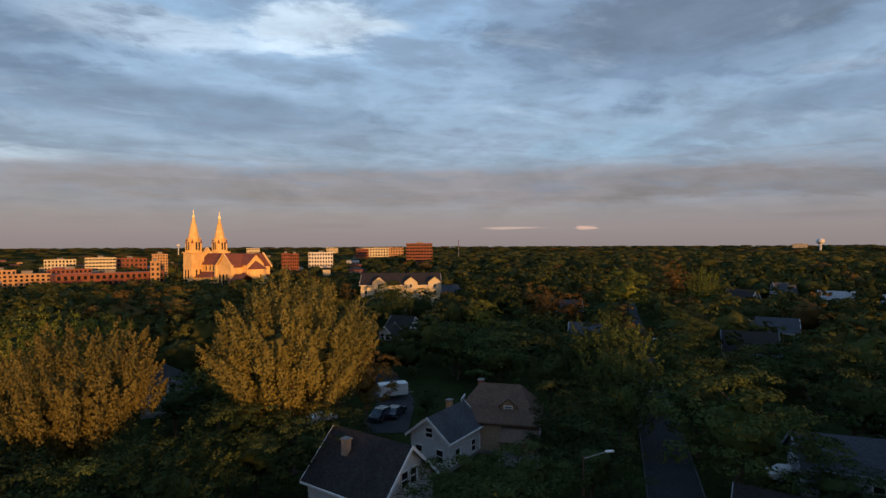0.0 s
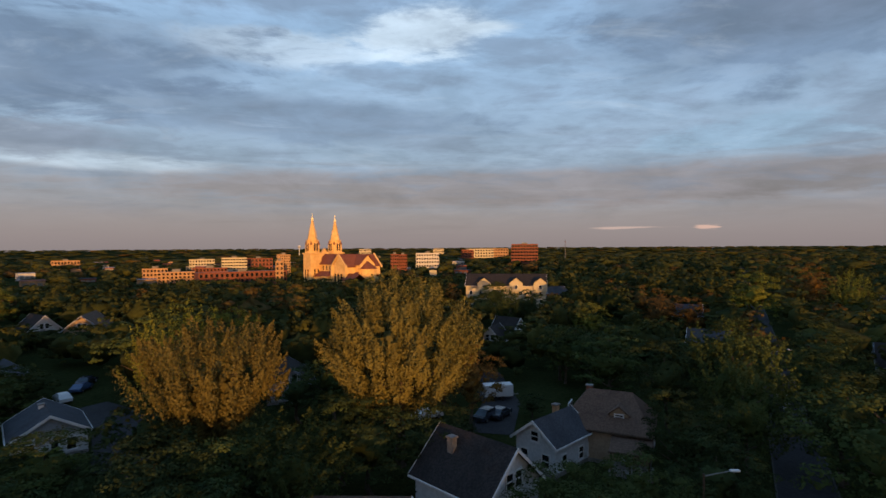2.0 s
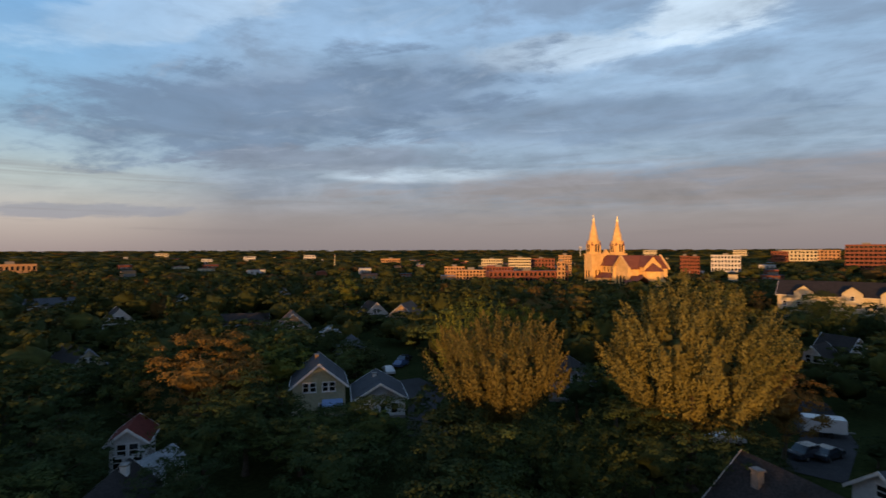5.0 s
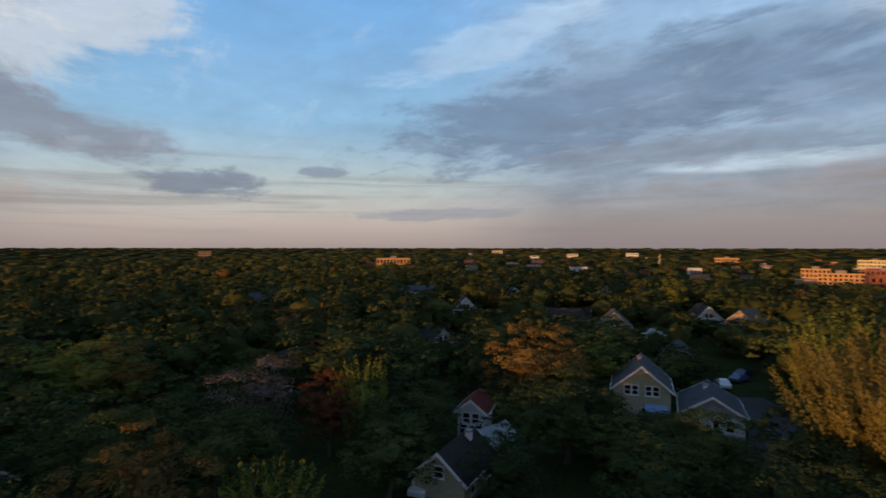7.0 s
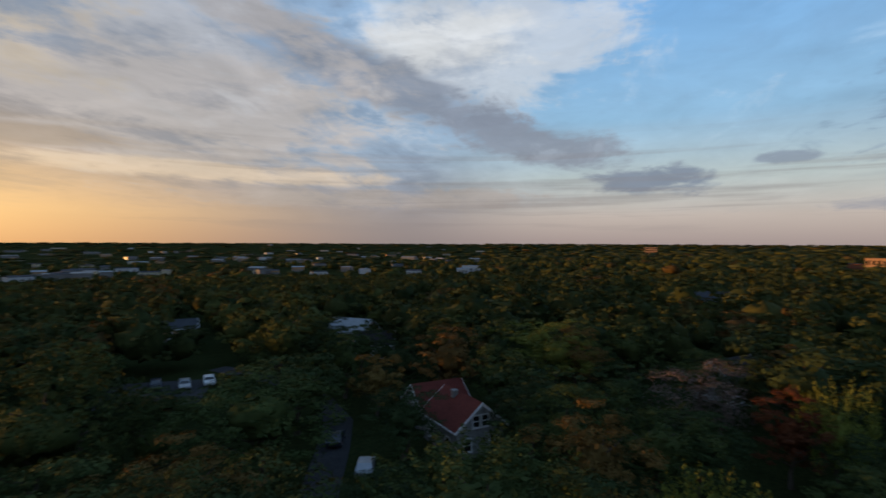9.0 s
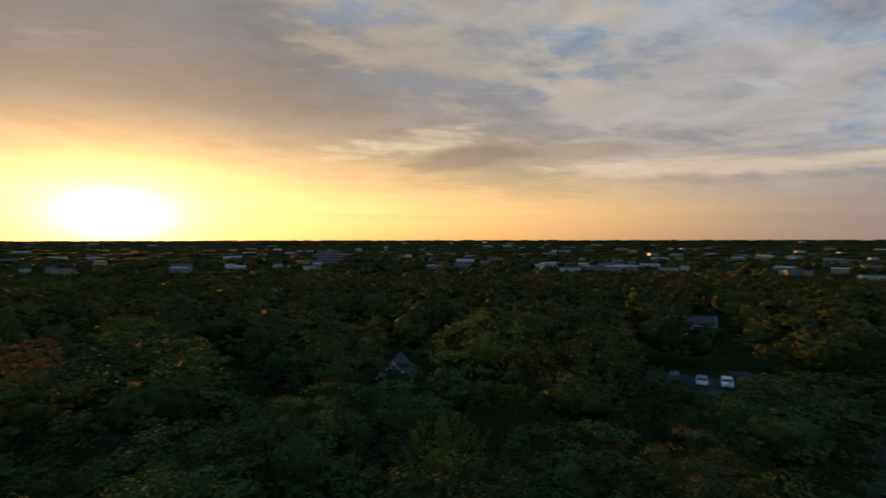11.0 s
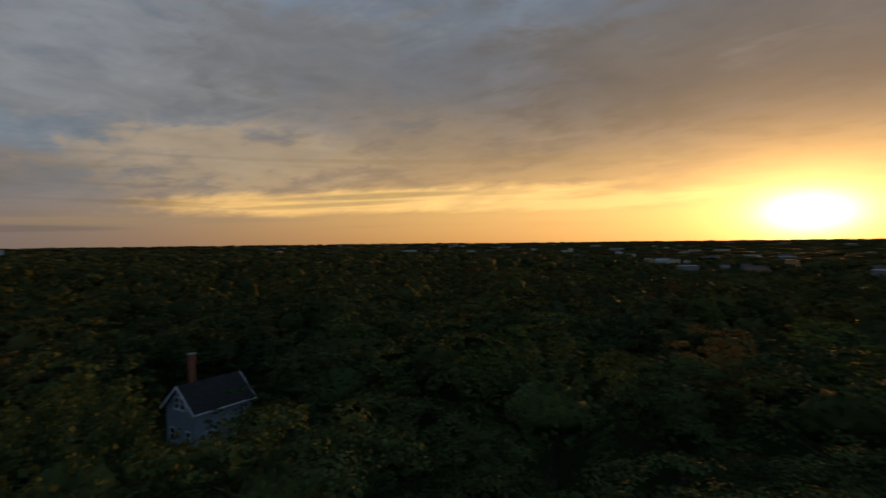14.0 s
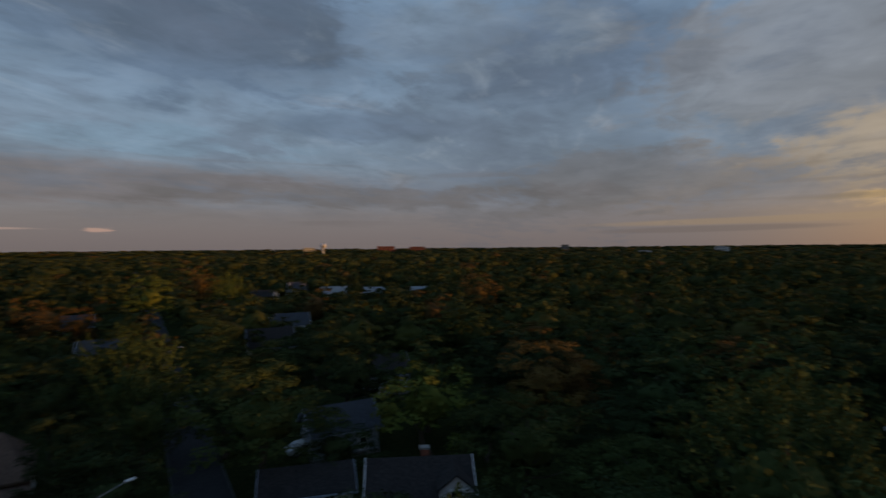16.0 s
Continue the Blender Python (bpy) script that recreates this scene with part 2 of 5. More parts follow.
LEAF_GREEN = leaves("leaf_green", (0.032, 0.048, 0.016), (0.053, 0.072, 0.022), (0.072, 0.084, 0.027))
LEAF_DEEP = leaves("leaf_deep_green", (0.024, 0.037, 0.015), (0.037, 0.055, 0.020), (0.050, 0.066, 0.025))
LEAF_LIME = leaves("leaf_yellow_green", (0.085, 0.115, 0.022), (0.120, 0.130, 0.026), (0.140, 0.140, 0.035))
LEAF_GOLD = leaves("leaf_golden_green", (0.088, 0.088, 0.030), (0.126, 0.112, 0.036), (0.160, 0.132, 0.046))
LEAF_RUST = leaves("leaf_rust", (0.098, 0.062, 0.020), (0.122, 0.075, 0.024), (0.138, 0.090, 0.030))
LEAF_RED = leaves("leaf_red", (0.095, 0.032, 0.018), (0.110, 0.040, 0.018), (0.125, 0.052, 0.024))
LEAF_GREY = leaves("leaf_greyish_bare", (0.110, 0.085, 0.075), (0.125, 0.095, 0.080), (0.140, 0.110, 0.095))
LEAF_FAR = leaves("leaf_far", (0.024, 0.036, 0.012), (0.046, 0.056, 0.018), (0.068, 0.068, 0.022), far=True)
BARK = surface("bark", (0.055, 0.042, 0.032), (0.10, 0.080, 0.062), 9.0, 0.95, 0.8)
GRASS = surface("grass", (0.018, 0.024, 0.009), (0.030, 0.036, 0.013), 1.6, 1.0, 0.3, 0.6, 0.0, 0.0)
ASPHALT = surface("asphalt", (0.03, 0.03, 0.033), (0.045, 0.044, 0.046), 3.0, 0.9, 0.2, 0.5)
KERB = surface("kerb_stone", (0.06, 0.06, 0.06), (0.09, 0.09, 0.088), 3.0, 0.9, 0.2, 0.5)
CONCRETE = surface("concrete", (0.15, 0.145, 0.14), (0.22, 0.21, 0.2), 2.0, 0.9, 0.2, 0.5)
# darker copy of the white siding: shade of surrounding trees put into the colour
SHADED_WHITE = surface("shaded_white_siding", (0.20, 0.20, 0.205), (0.28, 0.28, 0.28), 3.0, 0.8, 0.15, 0.45)
WHITE = surface("white_siding", (0.44, 0.45, 0.46), (0.54, 0.54, 0.55), 3.0, 0.7, 0.1, 0.25)
CREAM = surface("cream_siding", (0.42, 0.38, 0.27), (0.5, 0.46, 0.34), 3.0, 0.7, 0.1, 0.25)
PALEYELLOW = surface("pale_yellow_siding", (0.29, 0.28, 0.19), (0.36, 0.34, 0.24), 3.0, 0.7, 0.1, 0.25)
TANWALL = surface("tan_stucco", (0.26, 0.19, 0.13), (0.32, 0.24, 0.17), 3.0, 0.85, 0.2, 0.3)
BLUEGREY = surface("blue_grey_siding", (0.22, 0.25, 0.29), (0.28, 0.31, 0.35), 3.0, 0.7, 0.1, 0.3)
TRIM = surface("white_trim", (0.55, 0.55, 0.55), (0.64, 0.64, 0.64), 5.0, 0.55, 0.05, 0.15)
ROOF_DARK = surface("dark_shingle", (0.022, 0.020, 0.020), (0.038, 0.034, 0.033), 5.0, 0.9, 0.5, 0.5)
ROOF_GREY = surface("grey_shingle", (0.040, 0.044, 0.052), (0.064, 0.068, 0.077), 5.0, 0.9, 0.5, 0.5)
ROOF_BROWN = surface("brown_shingle", (0.085, 0.055, 0.042), (0.135, 0.090, 0.066), 5.0, 0.9, 0.5, 0.5)
ROOF_RED = surface("red_shingle", (0.090, 0.022, 0.018), (0.130, 0.032, 0.024), 5.0, 0.85, 0.5, 0.5)
ROOF_PALE = surface("pale_roofing", (0.22, 0.235, 0.25), (0.3, 0.315, 0.33), 3.0, 0.8, 0.2, 0.5)
TILE_RED = surface("red_clay_tile", (0.15, 0.055, 0.038), (0.21, 0.08, 0.052), 0.9, 0.8, 0.4, 0.5)
BRICK_RED = surface("red_brick", (0.150, 0.056, 0.038), (0.215, 0.082, 0.054), 1.5, 0.9, 0.3, 0.5)
BRICK_TAN = surface("tan_brick", (0.32, 0.19, 0.10), (0.40, 0.25, 0.14), 1.5, 0.9, 0.3, 0.5)
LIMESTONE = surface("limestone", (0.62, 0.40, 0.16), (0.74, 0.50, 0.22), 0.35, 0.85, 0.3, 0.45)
DARKWOOD = surface("dark_wood", (0.05, 0.035, 0.025), (0.09, 0.06, 0.042), 6.0, 0.7, 0.3)
STEEL = surface("galvanised_steel", (0.16, 0.165, 0.17), (0.22, 0.225, 0.23), 8.0, 0.5, 0.1, 0.3, 0.6)
GILT = surface("gilt_finial", (0.85, 0.70, 0.36), (0.92, 0.80, 0.46), 2.0, 0.4, 0.0, 0.1, 0.15, 0.5)
RUBBER = surface("rubber", (0.015, 0.015, 0.016), (0.025, 0.025, 0.026), 9.0, 0.9, 0.1)
BLUE_TARP = surface("blue_awning", (0.16, 0.24, 0.42), (0.20, 0.29, 0.48), 4.0, 0.6, 0.1, 0.2)
CAR_WHITE = surface("white_paint", (0.48, 0.49, 0.50), (0.53, 0.54, 0.55), 6.0, 0.25, 0.0, 0.1, 0.0, 0.6)
CAR_DARK = surface("dark_paint", (0.020, 0.024, 0.035), (0.026, 0.030, 0.042), 6.0, 0.25, 0.0, 0.1, 0.0, 0.6)
CAR_BLUE = surface("blue_paint", (0.045, 0.075, 0.15), (0.055, 0.085, 0.17), 6.0, 0.25, 0.0, 0.1, 0.0, 0.6)
CAR_SILVER = surface("silver_paint", (0.26, 0.27, 0.29), (0.30, 0.31, 0.33), 6.0, 0.3, 0.0, 0.1, 0.5, 0.6)
PANE, _b = material("window_glass", 0.06, 0.0, 0.7)
_b.inputs["Base Color"].default_value = (0.012, 0.014, 0.018, 1)


# ---- mesh helpers ----
def spot(az, d, z=0.0):
    v = way(az) * d
    return Vector((v.x, v.y, z))


def obj(name, bm, mat, parent=None, label="", smooth=False):
    me = bpy.data.meshes.new(name)
    bm.normal_update()
    bm.to_mesh(me)
    bm.free()
    if smooth:
        me.polygons.foreach_set("use_smooth", [True] * len(me.polygons))
    me.materials.append(mat)
    ob = new(name, me)
    if parent:
        ob.parent = parent
    if label:
        ob["label"] = label
    return ob


def part(name, bm, mat, parent, label="", smooth=False):
    return obj(name, bm, mat, parent, label, smooth)


def thing(name, m, label, category, group="", kind=""):
    e = new(name)
    e.matrix_world = m
    return tagged(e, label, category, group, kind)


def box(x0, x1, y0, y1, z0, z1, bm=None, bevel=0.0):
    bm = bm or bmesh.new()
    m = Matrix.LocRotScale(((x0 + x1) / 2, (y0 + y1) / 2, (z0 + z1) / 2), None, (x1 - x0, y1 - y0, z1 - z0))
    r = bmesh.ops.create_cube(bm, size=1.0, matrix=m)
    if bevel:
        es = list({e for v in r["verts"] for e in v.link_edges})
        bmesh.ops.bevel(bm, geom=es, offset=bevel, segments=1, affect="EDGES")
    return bm


def hull(points, faces, bm=None):
    bm = bm or bmesh.new()
    vs = [bm.verts.new(p) for p in points]
    for f in faces:
        bm.faces.new([vs[i] for i in f])
    bmesh.ops.recalc_face_normals(bm, faces=bm.faces)
    return bm


def tube(a, b, r0, r1, n=8, bm=None, caps=True):
    bm = bm or bmesh.new()
    a, b = Vector(a), Vector(b)
    q = (b - a).to_track_quat("Z", "Y").to_matrix()
    rings = []
    for c, r in ((a, r0), (b, r1)):
        rings.append([bm.verts.new(c + q @ Vector((r * math.cos(k * math.tau / n), r * math.sin(k * math.tau / n), 0))) for k in range(n)])
    for k in range(n):
        bm.faces.new((rings[0][k], rings[0][(k + 1) % n], rings[1][(k + 1) % n], rings[1][k]))
    if caps:
        bm.faces.new(rings[0][::-1])
        bm.faces.new(rings[1])
    return bm


# ---- ground ----
def smooth01(a, b, v):
    t = min(1.0, max(0.0, (v - a) / (b - a)))
    return t * t * (3 - 2 * t)


def land(x, y):
    """Height of the ground: level round the camera, a shallow valley beyond, rising to the skyline."""
    d = math.hypot(x, y)
    az = math.degrees(math.atan2(-x, y)) % 360
    off = abs((az - 165 + 180) % 360 - 180)
    valley = -22.0 * (1 - smooth01(30, 95, off)) - 13.0 * (1 - smooth01(10, 60, abs((az - 32 + 180) % 360 - 180)))
    h = valley * smooth01(170, 480, d) * (1 - smooth01(2200, 4200, d))
    h += 12.0 * smooth01(1800, 4700, d)
    h += 3.0 * noise.noise((x * 0.006, y * 0.006, 0.3)) * smooth01(90, 300, d)
    return h


def ground_sheet():
    bm = bmesh.new()
    radii = [0.0, 12, 24, 36, 48, 60, 75, 90, 110, 130, 155, 180, 210, 250, 300, 360, 430, 510, 600, 720, 860, 1030, 1250, 1500, 1800, 2200,
             2700, 3300, 4000, 4900]
    n = 120
    prev = None
    for r in radii:
        if r == 0:
            prev = [bm.verts.new((0, 0, land(0, 0)))]
            continue
        ring = [bm.verts.new((r * math.sin(k * math.tau / n), r * math.cos(k * math.tau / n),
                              land(r * math.sin(k * math.tau / n), r * math.cos(k * math.tau / n)))) for k in range(n)]
        for k in range(n):
            if len(prev) == 1:
                bm.faces.new((prev[0], ring[(k + 1) % n], ring[k]))
            else:
                bm.faces.new((prev[k], prev[(k + 1) % n], ring[(k + 1) % n], ring[k]))
        prev = ring
    bmesh.ops.recalc_face_normals(bm, faces=bm.faces)
    return tagged(obj("ground", bm, GRASS, smooth=True), "grassy ground with gentle slopes reaching the horizon", "ground", kind="structure")


ground_sheet()
KEEP = []            # clear places: x, y, radius
LANES = []           # clear strips: ax, ay, bx, by, half width


def road(name, pts, width, mat=ASPHALT, label="grey asphalt street between the trees", walk_strip=True):
    """A strip of paving that follows the ground, with a kerb on either side."""
    bm, kerb = bmesh.new(), bmesh.new()
    pts = [Vector((*p[:2], 0)) for p in pts]
    fine = []
    for a, b in zip(pts, pts[1:]):
        n = max(1, int((b - a).length / 6))
        fine += [a.lerp(b, i / n) for i in range(n)]
        LANES.append((a.x, a.y, b.x, b.y, width / 2))
    fine.append(pts[-1])
    rows = []
    for i, p in enumerate(fine):
        t = (fine[min(i + 1, len(fine) - 1)] - fine[max(i - 1, 0)]).normalized()
        s = Vector((t.y, -t.x, 0))
        z = land(p.x, p.y) + 0.05
        rows.append((p, s, z))
    def strip(bm, o0, o1, dz):
        prev = None
        for p, s, z in rows:
            row = [bm.verts.new((p + s * o).to_tuple()[:2] + (z + h,)) for o, h in ((o0, -0.3), (o0, dz), (o1, dz), (o1, -0.3))]
            if prev:
                for j in range(3):
                    bm.faces.new((prev[j], prev[j + 1], row[j + 1], row[j]))
            prev = row
    strip(bm, -width / 2, width / 2, 0.03)
    strip(kerb, -width / 2 - 0.16, -width / 2, 0.15)
    strip(kerb, width / 2, width / 2 + 0.16, 0.15)
    for b in (bm, kerb):
        bmesh.ops.recalc_face_normals(b, faces=b.faces)
    r = tagged(obj(name, bm, mat), label, "road", kind="structure")
    if walk_strip:
        part("kerb", kerb, KERB, r)
    else:
        kerb.free()
    return r


# ---- trees ----
def from_arrays(name, verts, quads, mat, tris=None):
    """A mesh from arrays made by a rule."""
    me = bpy.data.meshes.new(name)
    nq, nt = len(quads), 0 if tris is None else len(tris)
    me.vertices.add(len(verts))
    me.vertices.foreach_set("co", np.asarray(verts, np.float32).ravel())
    idx = np.asarray(quads, np.int32).ravel()
    start = np.arange(nq) * 4
    if nt:
        start = np.concatenate([start, nq * 4 + np.arange(nt) * 3])
        idx = np.concatenate([idx, np.asarray(tris, np.int32).ravel()])
    me.loops.add(len(idx))
    me.loops.foreach_set("vertex_index", idx)
    me.polygons.add(nq + nt)
    me.polygons.foreach_set("loop_start", start.astype(np.int32))
    me.update(calc_edges=True)
    me.materials.append(mat)
    return me


def unit(a):
    return a / np.maximum(np.linalg.norm(a, axis=-1, keepdims=True), 1e-9)


def leaf_cards(P, N, size, rng, lift=0.3, slim=0.62, stray=0.15):
    """Diamond-shaped bent blades at P, spread about the outward ways N."""
    n = len(P)
    N = unit(unit(N) + rng.normal(0, stray, (n, 3)))
    U = unit(np.cross(N, rng.normal(0, 1, (n, 3))) + np.array([0, 0, lift]))
    V = unit(np.cross(N, U))
    s = (size * rng.uniform(0.6, 1.3, n))[:, None]
    pts = np.stack([P - U * s * 0.5, P + V * s * 0.5 * slim + N * s * 0.12, P + U * s * 0.5, P - V * s * 0.5 * slim + N * s * 0.12], 1)
    return pts.reshape(-1, 3), np.arange(4 * n).reshape(n, 4)


def crown_points(rng, w, h, base, lobes, per, tuft=0.0, shape="round"):
    """Leaf places and outward ways: clumps set on a few boughs, or upright tufts, that fill a crown."""
    Ps, Ns = [], []
    mid, rz, rx = (h + base) / 2, (h - base) / 2, w / 2

    def girth(z):
        if shape == "cone":
            return max(0.08, 0.5 - 0.5 * z)
        if shape == "egg":
            return 1.02 if z > -0.2 else 1.02 + 0.35 * (z + 0.2)
        if shape == "fan":
            return 1.1 if z > 0.1 else max(0.45, 1.1 + 0.75 * (z - 0.1))
        if shape == "vase":
            return 0.72 + 0.35 * z if z < 0.5 else 0.9
        return 1.0

    def spread(i, n):
        z = 1 - 1.86 * (i + 0.5) / n
        a = 2.39996 * i
        f = math.sqrt(max(0.0, 1 - z * z))
        return unit(np.array([f * math.cos(a), f * math.sin(a), z]) + rng.normal(0, 0.16, 3))

    boughs = []
    count = max(7, lobes // 6)
    for i in range(count):
        u = spread(i, count)
        k = rng.uniform(0.48, 0.76)
        boughs.append((u, np.array([u[0] * rx * k * girth(u[2]), u[1] * rx * k * girth(u[2]), mid + u[2] * rz * k]), rng.uniform(0.17, 0.25) * w))
    for i in range(lobes):
        if tuft or shape in ("cone", "vase"):
            u = spread(i, lobes) if tuft else unit(rng.normal(0, 1, 3))
            k = rng.uniform(0.70, 0.98) * (1 + 0.08 * math.sin(5 * math.atan2(u[1], u[0]) + 4 * u[2]))
            c = np.array([u[0] * rx * k * girth(u[2]), u[1] * rx * k * girth(u[2]), mid + u[2] * rz * k])
            r = rng.uniform(0.046, 0.085) * w if tuft else rng.uniform(0.13, 0.26) * w * (0.55 * girth(u[2]) + 0.25 if shape == "cone" else 1.0)
        else:
            u, b, R = boughs[i % len(boughs)]
            u = unit(rng.normal(0, 0.75, 3) + u * 0.75 + np.array([0, 0, 0.45]))
            c = b + u * np.array([1, 1, 0.85]) * R * rng.uniform(0.75, 1.05)
            r = rng.uniform(0.055, 0.10) * w
        q = unit(rng.normal(0, 1, (per, 3)))
        q[:, 2] = np.abs(q[:, 2]) * 0.8 + q[:, 2] * 0.2
        rad = rng.uniform(0.55, 1.08, (per, 1))
        off = q * rad * r
        if tuft:
            axis = unit(np.array([u[0] * 0.55, u[1] * 0.55, 1.0]))
            t = rng.uniform(-0.9, 1.0, per)
            taper = np.clip(1.0 - np.abs(t) ** 1.8, 0.10, 1)
            off = q * np.array([1, 1, 0.5]) * r * 0.72 * rad * taper[:, None] + axis * (t * r * tuft)[:, None]
        else:
            off[:, 2] *= 0.75
        Ps.append(c + off)
        Ns.append(q + u * (0.3 if tuft else 0.45))
    return np.concatenate(Ps), np.concatenate(Ns)


def core(rng, w, h, base, k, shape="round", rings=6, seg=8):
    """A dense inner mass of twigs and shaded leaves, lumpy."""
    V = []
    mid, rz, rx = (h + base) / 2, (h - base) / 2 * k, w / 2 * k
    for i in range(rings + 1):
        a = -math.pi / 2 + math.pi * i / rings
        for j in range(seg):
            b = math.tau * j / seg
            f = rng.uniform(0.62, 1.12)
            wide = 1.0 if shape != "cone" else max(0.06, 0.62 - 0.55 * math.sin(a))
            V.append((rx * math.cos(a) * math.cos(b) * f * wide, rx * math.cos(a) * math.sin(b) * f * wide, mid + rz * math.sin(a) * f))
    Q = [(i * seg + j, i * seg + (j + 1) % seg, (i + 1) * seg + (j + 1) % seg, (i + 1) * seg + j) for i in range(rings) for j in range(seg)]
    return np.array(V), np.array(Q)


def join(parts):
    V, Q, o = [], [], 0
    for v, q in parts:
        V.append(v)
        Q.append(q + o)
        o += len(v)
    return np.concatenate(V), np.concatenate(Q)


def trunk_mesh(rng, h, w, base, mat=BARK):
    bm = bmesh.new()
    r = 0.024 * h
    pts = [Vector((0, 0, -0.4)), Vector((rng.normal(0, 0.1), rng.normal(0, 0.1), base * 0.6)), Vector((rng.normal(0, 0.25), rng.normal(0, 0.25), base * 1.3)),
           Vector((rng.normal(0, 0.5), rng.normal(0, 0.5), h * 0.78))]
    rs = [r * 1.5, r, r * 0.8, r * 0.12]
    for a, b, r0, r1 in zip(pts, pts[1:], rs, rs[1:]):
        tube(a, b, r0, r1, 7, bm, False)
    for k in range(8):
        t = rng.uniform(0.1, 0.8)
        a = pts[2].lerp(pts[3], t)
        ang = k * 2.4 + rng.uniform(0, 0.6)
        reach = w * 0.36 * (1 - t * 0.6)
        b = a + Vector((math.cos(ang) * reach, math.sin(ang) * reach, reach * rng.uniform(0.5, 1.1)))
        m = a.lerp(b, 0.5) + Vector((0, 0, -0.08 * reach))
        tube(a, m, r * 0.42 * (1 - t * 0.5), r * 0.26, 5, bm, False)
        tube(m, b, r * 0.26, r * 0.05, 5, bm, False)
    me = bpy.data.meshes.new("trunk")
    bm.to_mesh(me)
    bm.free()
    me.materials.append(mat)
    return me


TREES = {}


def tree_form(key, mat, seed, w=11.0, h=14.0, base=3.2, lobes=34, per=70, leaf=0.62, tuft=0.0, shape="round", fill=0.66):
    rng = np.random.default_rng(seed)
    P, N = crown_points(rng, w, h, base, lobes, per, tuft, shape)
    parts = [leaf_cards(P, N, leaf, rng, 0.9 if tuft else 0.3)]
    if fill:
        u = unit(rng.normal(0, 1, (400, 3))) * rng.uniform(0.2, 0.86, (400, 1)) * fill
        wide = np.clip(0.62 - 0.55 * u[:, 2:] / fill, 0.06, 1) if shape == "cone" else 1.0
        inner = np.concatenate([u[:, :2] * (w / 2) * wide, u[:, 2:] * (h - base) / 2 + (h + base) / 2], 1)
        parts.append(leaf_cards(inner, rng.normal(0, 1, (400, 3)), 0.055 * w, rng, 0.0, 0.8))
        if shape != "cone":
            parts.append(core(rng, w * (0.9 if shape == "fan" else 1.0), h * (0.97 if tuft else 1.0), base, fill * 0.62, "round", 9, 14))
    v, q = join(parts)
    TREES[key] = (trunk_mesh(rng, h, w, base), from_arrays("crown", v, q, mat), w, h)


tree_form("poplar_a", LEAF_GOLD, 11, 16, 20, 5.0, 300, 150, 0.27, 2.0, "egg", 0.66)
tree_form("poplar_b", LEAF_GOLD, 12, 16, 17, 6.6, 230, 150, 0.27, 1.9, "fan", 0.62)
for i in range(3):
    tree_form(f"green{i}", LEAF_GREEN, 20 + i, 11, 14, 1.6, 130, 50, 0.29, 1.9 if i == 1 else 0.0, "round", 0.66)
for i in range(3):
    tree_form(f"deep{i}", LEAF_DEEP, 30 + i, 11, 14, 1.4, 130, 50, 0.29, 0.0, "round", 0.66)
for i in range(2):
    tree_form(f"lime{i}", LEAF_LIME, 40 + i, 11, 14, 2.0, 120, 50, 0.29, 2.0 * i, "round", 0.62)
for i in range(2):
    tree_form(f"rust{i}", LEAF_RUST, 50 + i, 11, 14, 1.8, 120, 50, 0.29, 0.0, "round", 0.62)
tree_form("red0", LEAF_RED, 60, 11, 14, 1.6, 110, 50, 0.29, 0.0, "round", 0.62)
for i in range(3):
    tree_form(f"green{3 + i}", LEAF_GREEN, 120 + i, 11, 14, 1.2, 78, 26, 0.50, 0.0, "round", 0.66)
for i in range(3):
    tree_form(f"deep{3 + i}", LEAF_DEEP, 130 + i, 11, 14, 1.2, 78, 26, 0.50, 0.0, "round", 0.66)
tree_form("lime2", LEAF_LIME, 140, 11, 14, 1.2, 78, 26, 0.50, 0.0, "round", 0.66)
tree_form("rust2", LEAF_RUST, 141, 11, 14, 1.2, 78, 26, 0.50, 0.0, "round", 0.66)
tree_form("grey0", LEAF_GREY, 61, 11, 14, 2.0, 34, 50, 0.36, 0, "vase", 0.0)
tree_form("fir0", LEAF_DEEP, 62, 7, 15, 0.8, 70, 30, 0.60, 0, "cone", 0.8)
TREE_WORDS = {"poplar": "large golden-green poplar with upright leafy tufts", "green": "leafy green deciduous tree among the houses",
              "deep": "dense dark green deciduous tree among the houses", "lime": "yellow-green deciduous tree turning in autumn",
              "rust": "orange-brown autumn tree with rounded crown", "red": "dull red autumn tree with rounded crown",
              "grey": "thin greyish tree with few leaves", "fir": "dark green pointed conifer"}


def tree(key, x, y, w, h, turn=0.0, z=None):
    trunk, crown, w0, h0 = TREES[key]
    e = thing("tree", pose(x, y, land(x, y) - 0.05 if z is None else z, 0, 0, turn), TREE_WORDS[key.rstrip("0123456789").split("_")[0]], "tree",
              "trees of the neighbourhood")
    e.scale = (w / w0, w / w0, h / h0)
    for n, me in (("trunk", trunk), ("crown", crown)):
        new(n, me).parent = e
    return e


HERO = []


def tree_at(key, az, d, w, h, turn=0.0, clear=True):
    p = spot(az, d)
    tree(key, p.x, p.y, w, h, turn)
    HERO.append((p.x, p.y, w * 0.5))
    if clear:
        VIEWS.append((az, math.degrees(w * 0.45 / d), d, math.degrees(math.atan((h * 0.55 - H) / d))))


VIEWS = []           # lines of sight kept open: azimuth, half width, distance, lowest angle seen


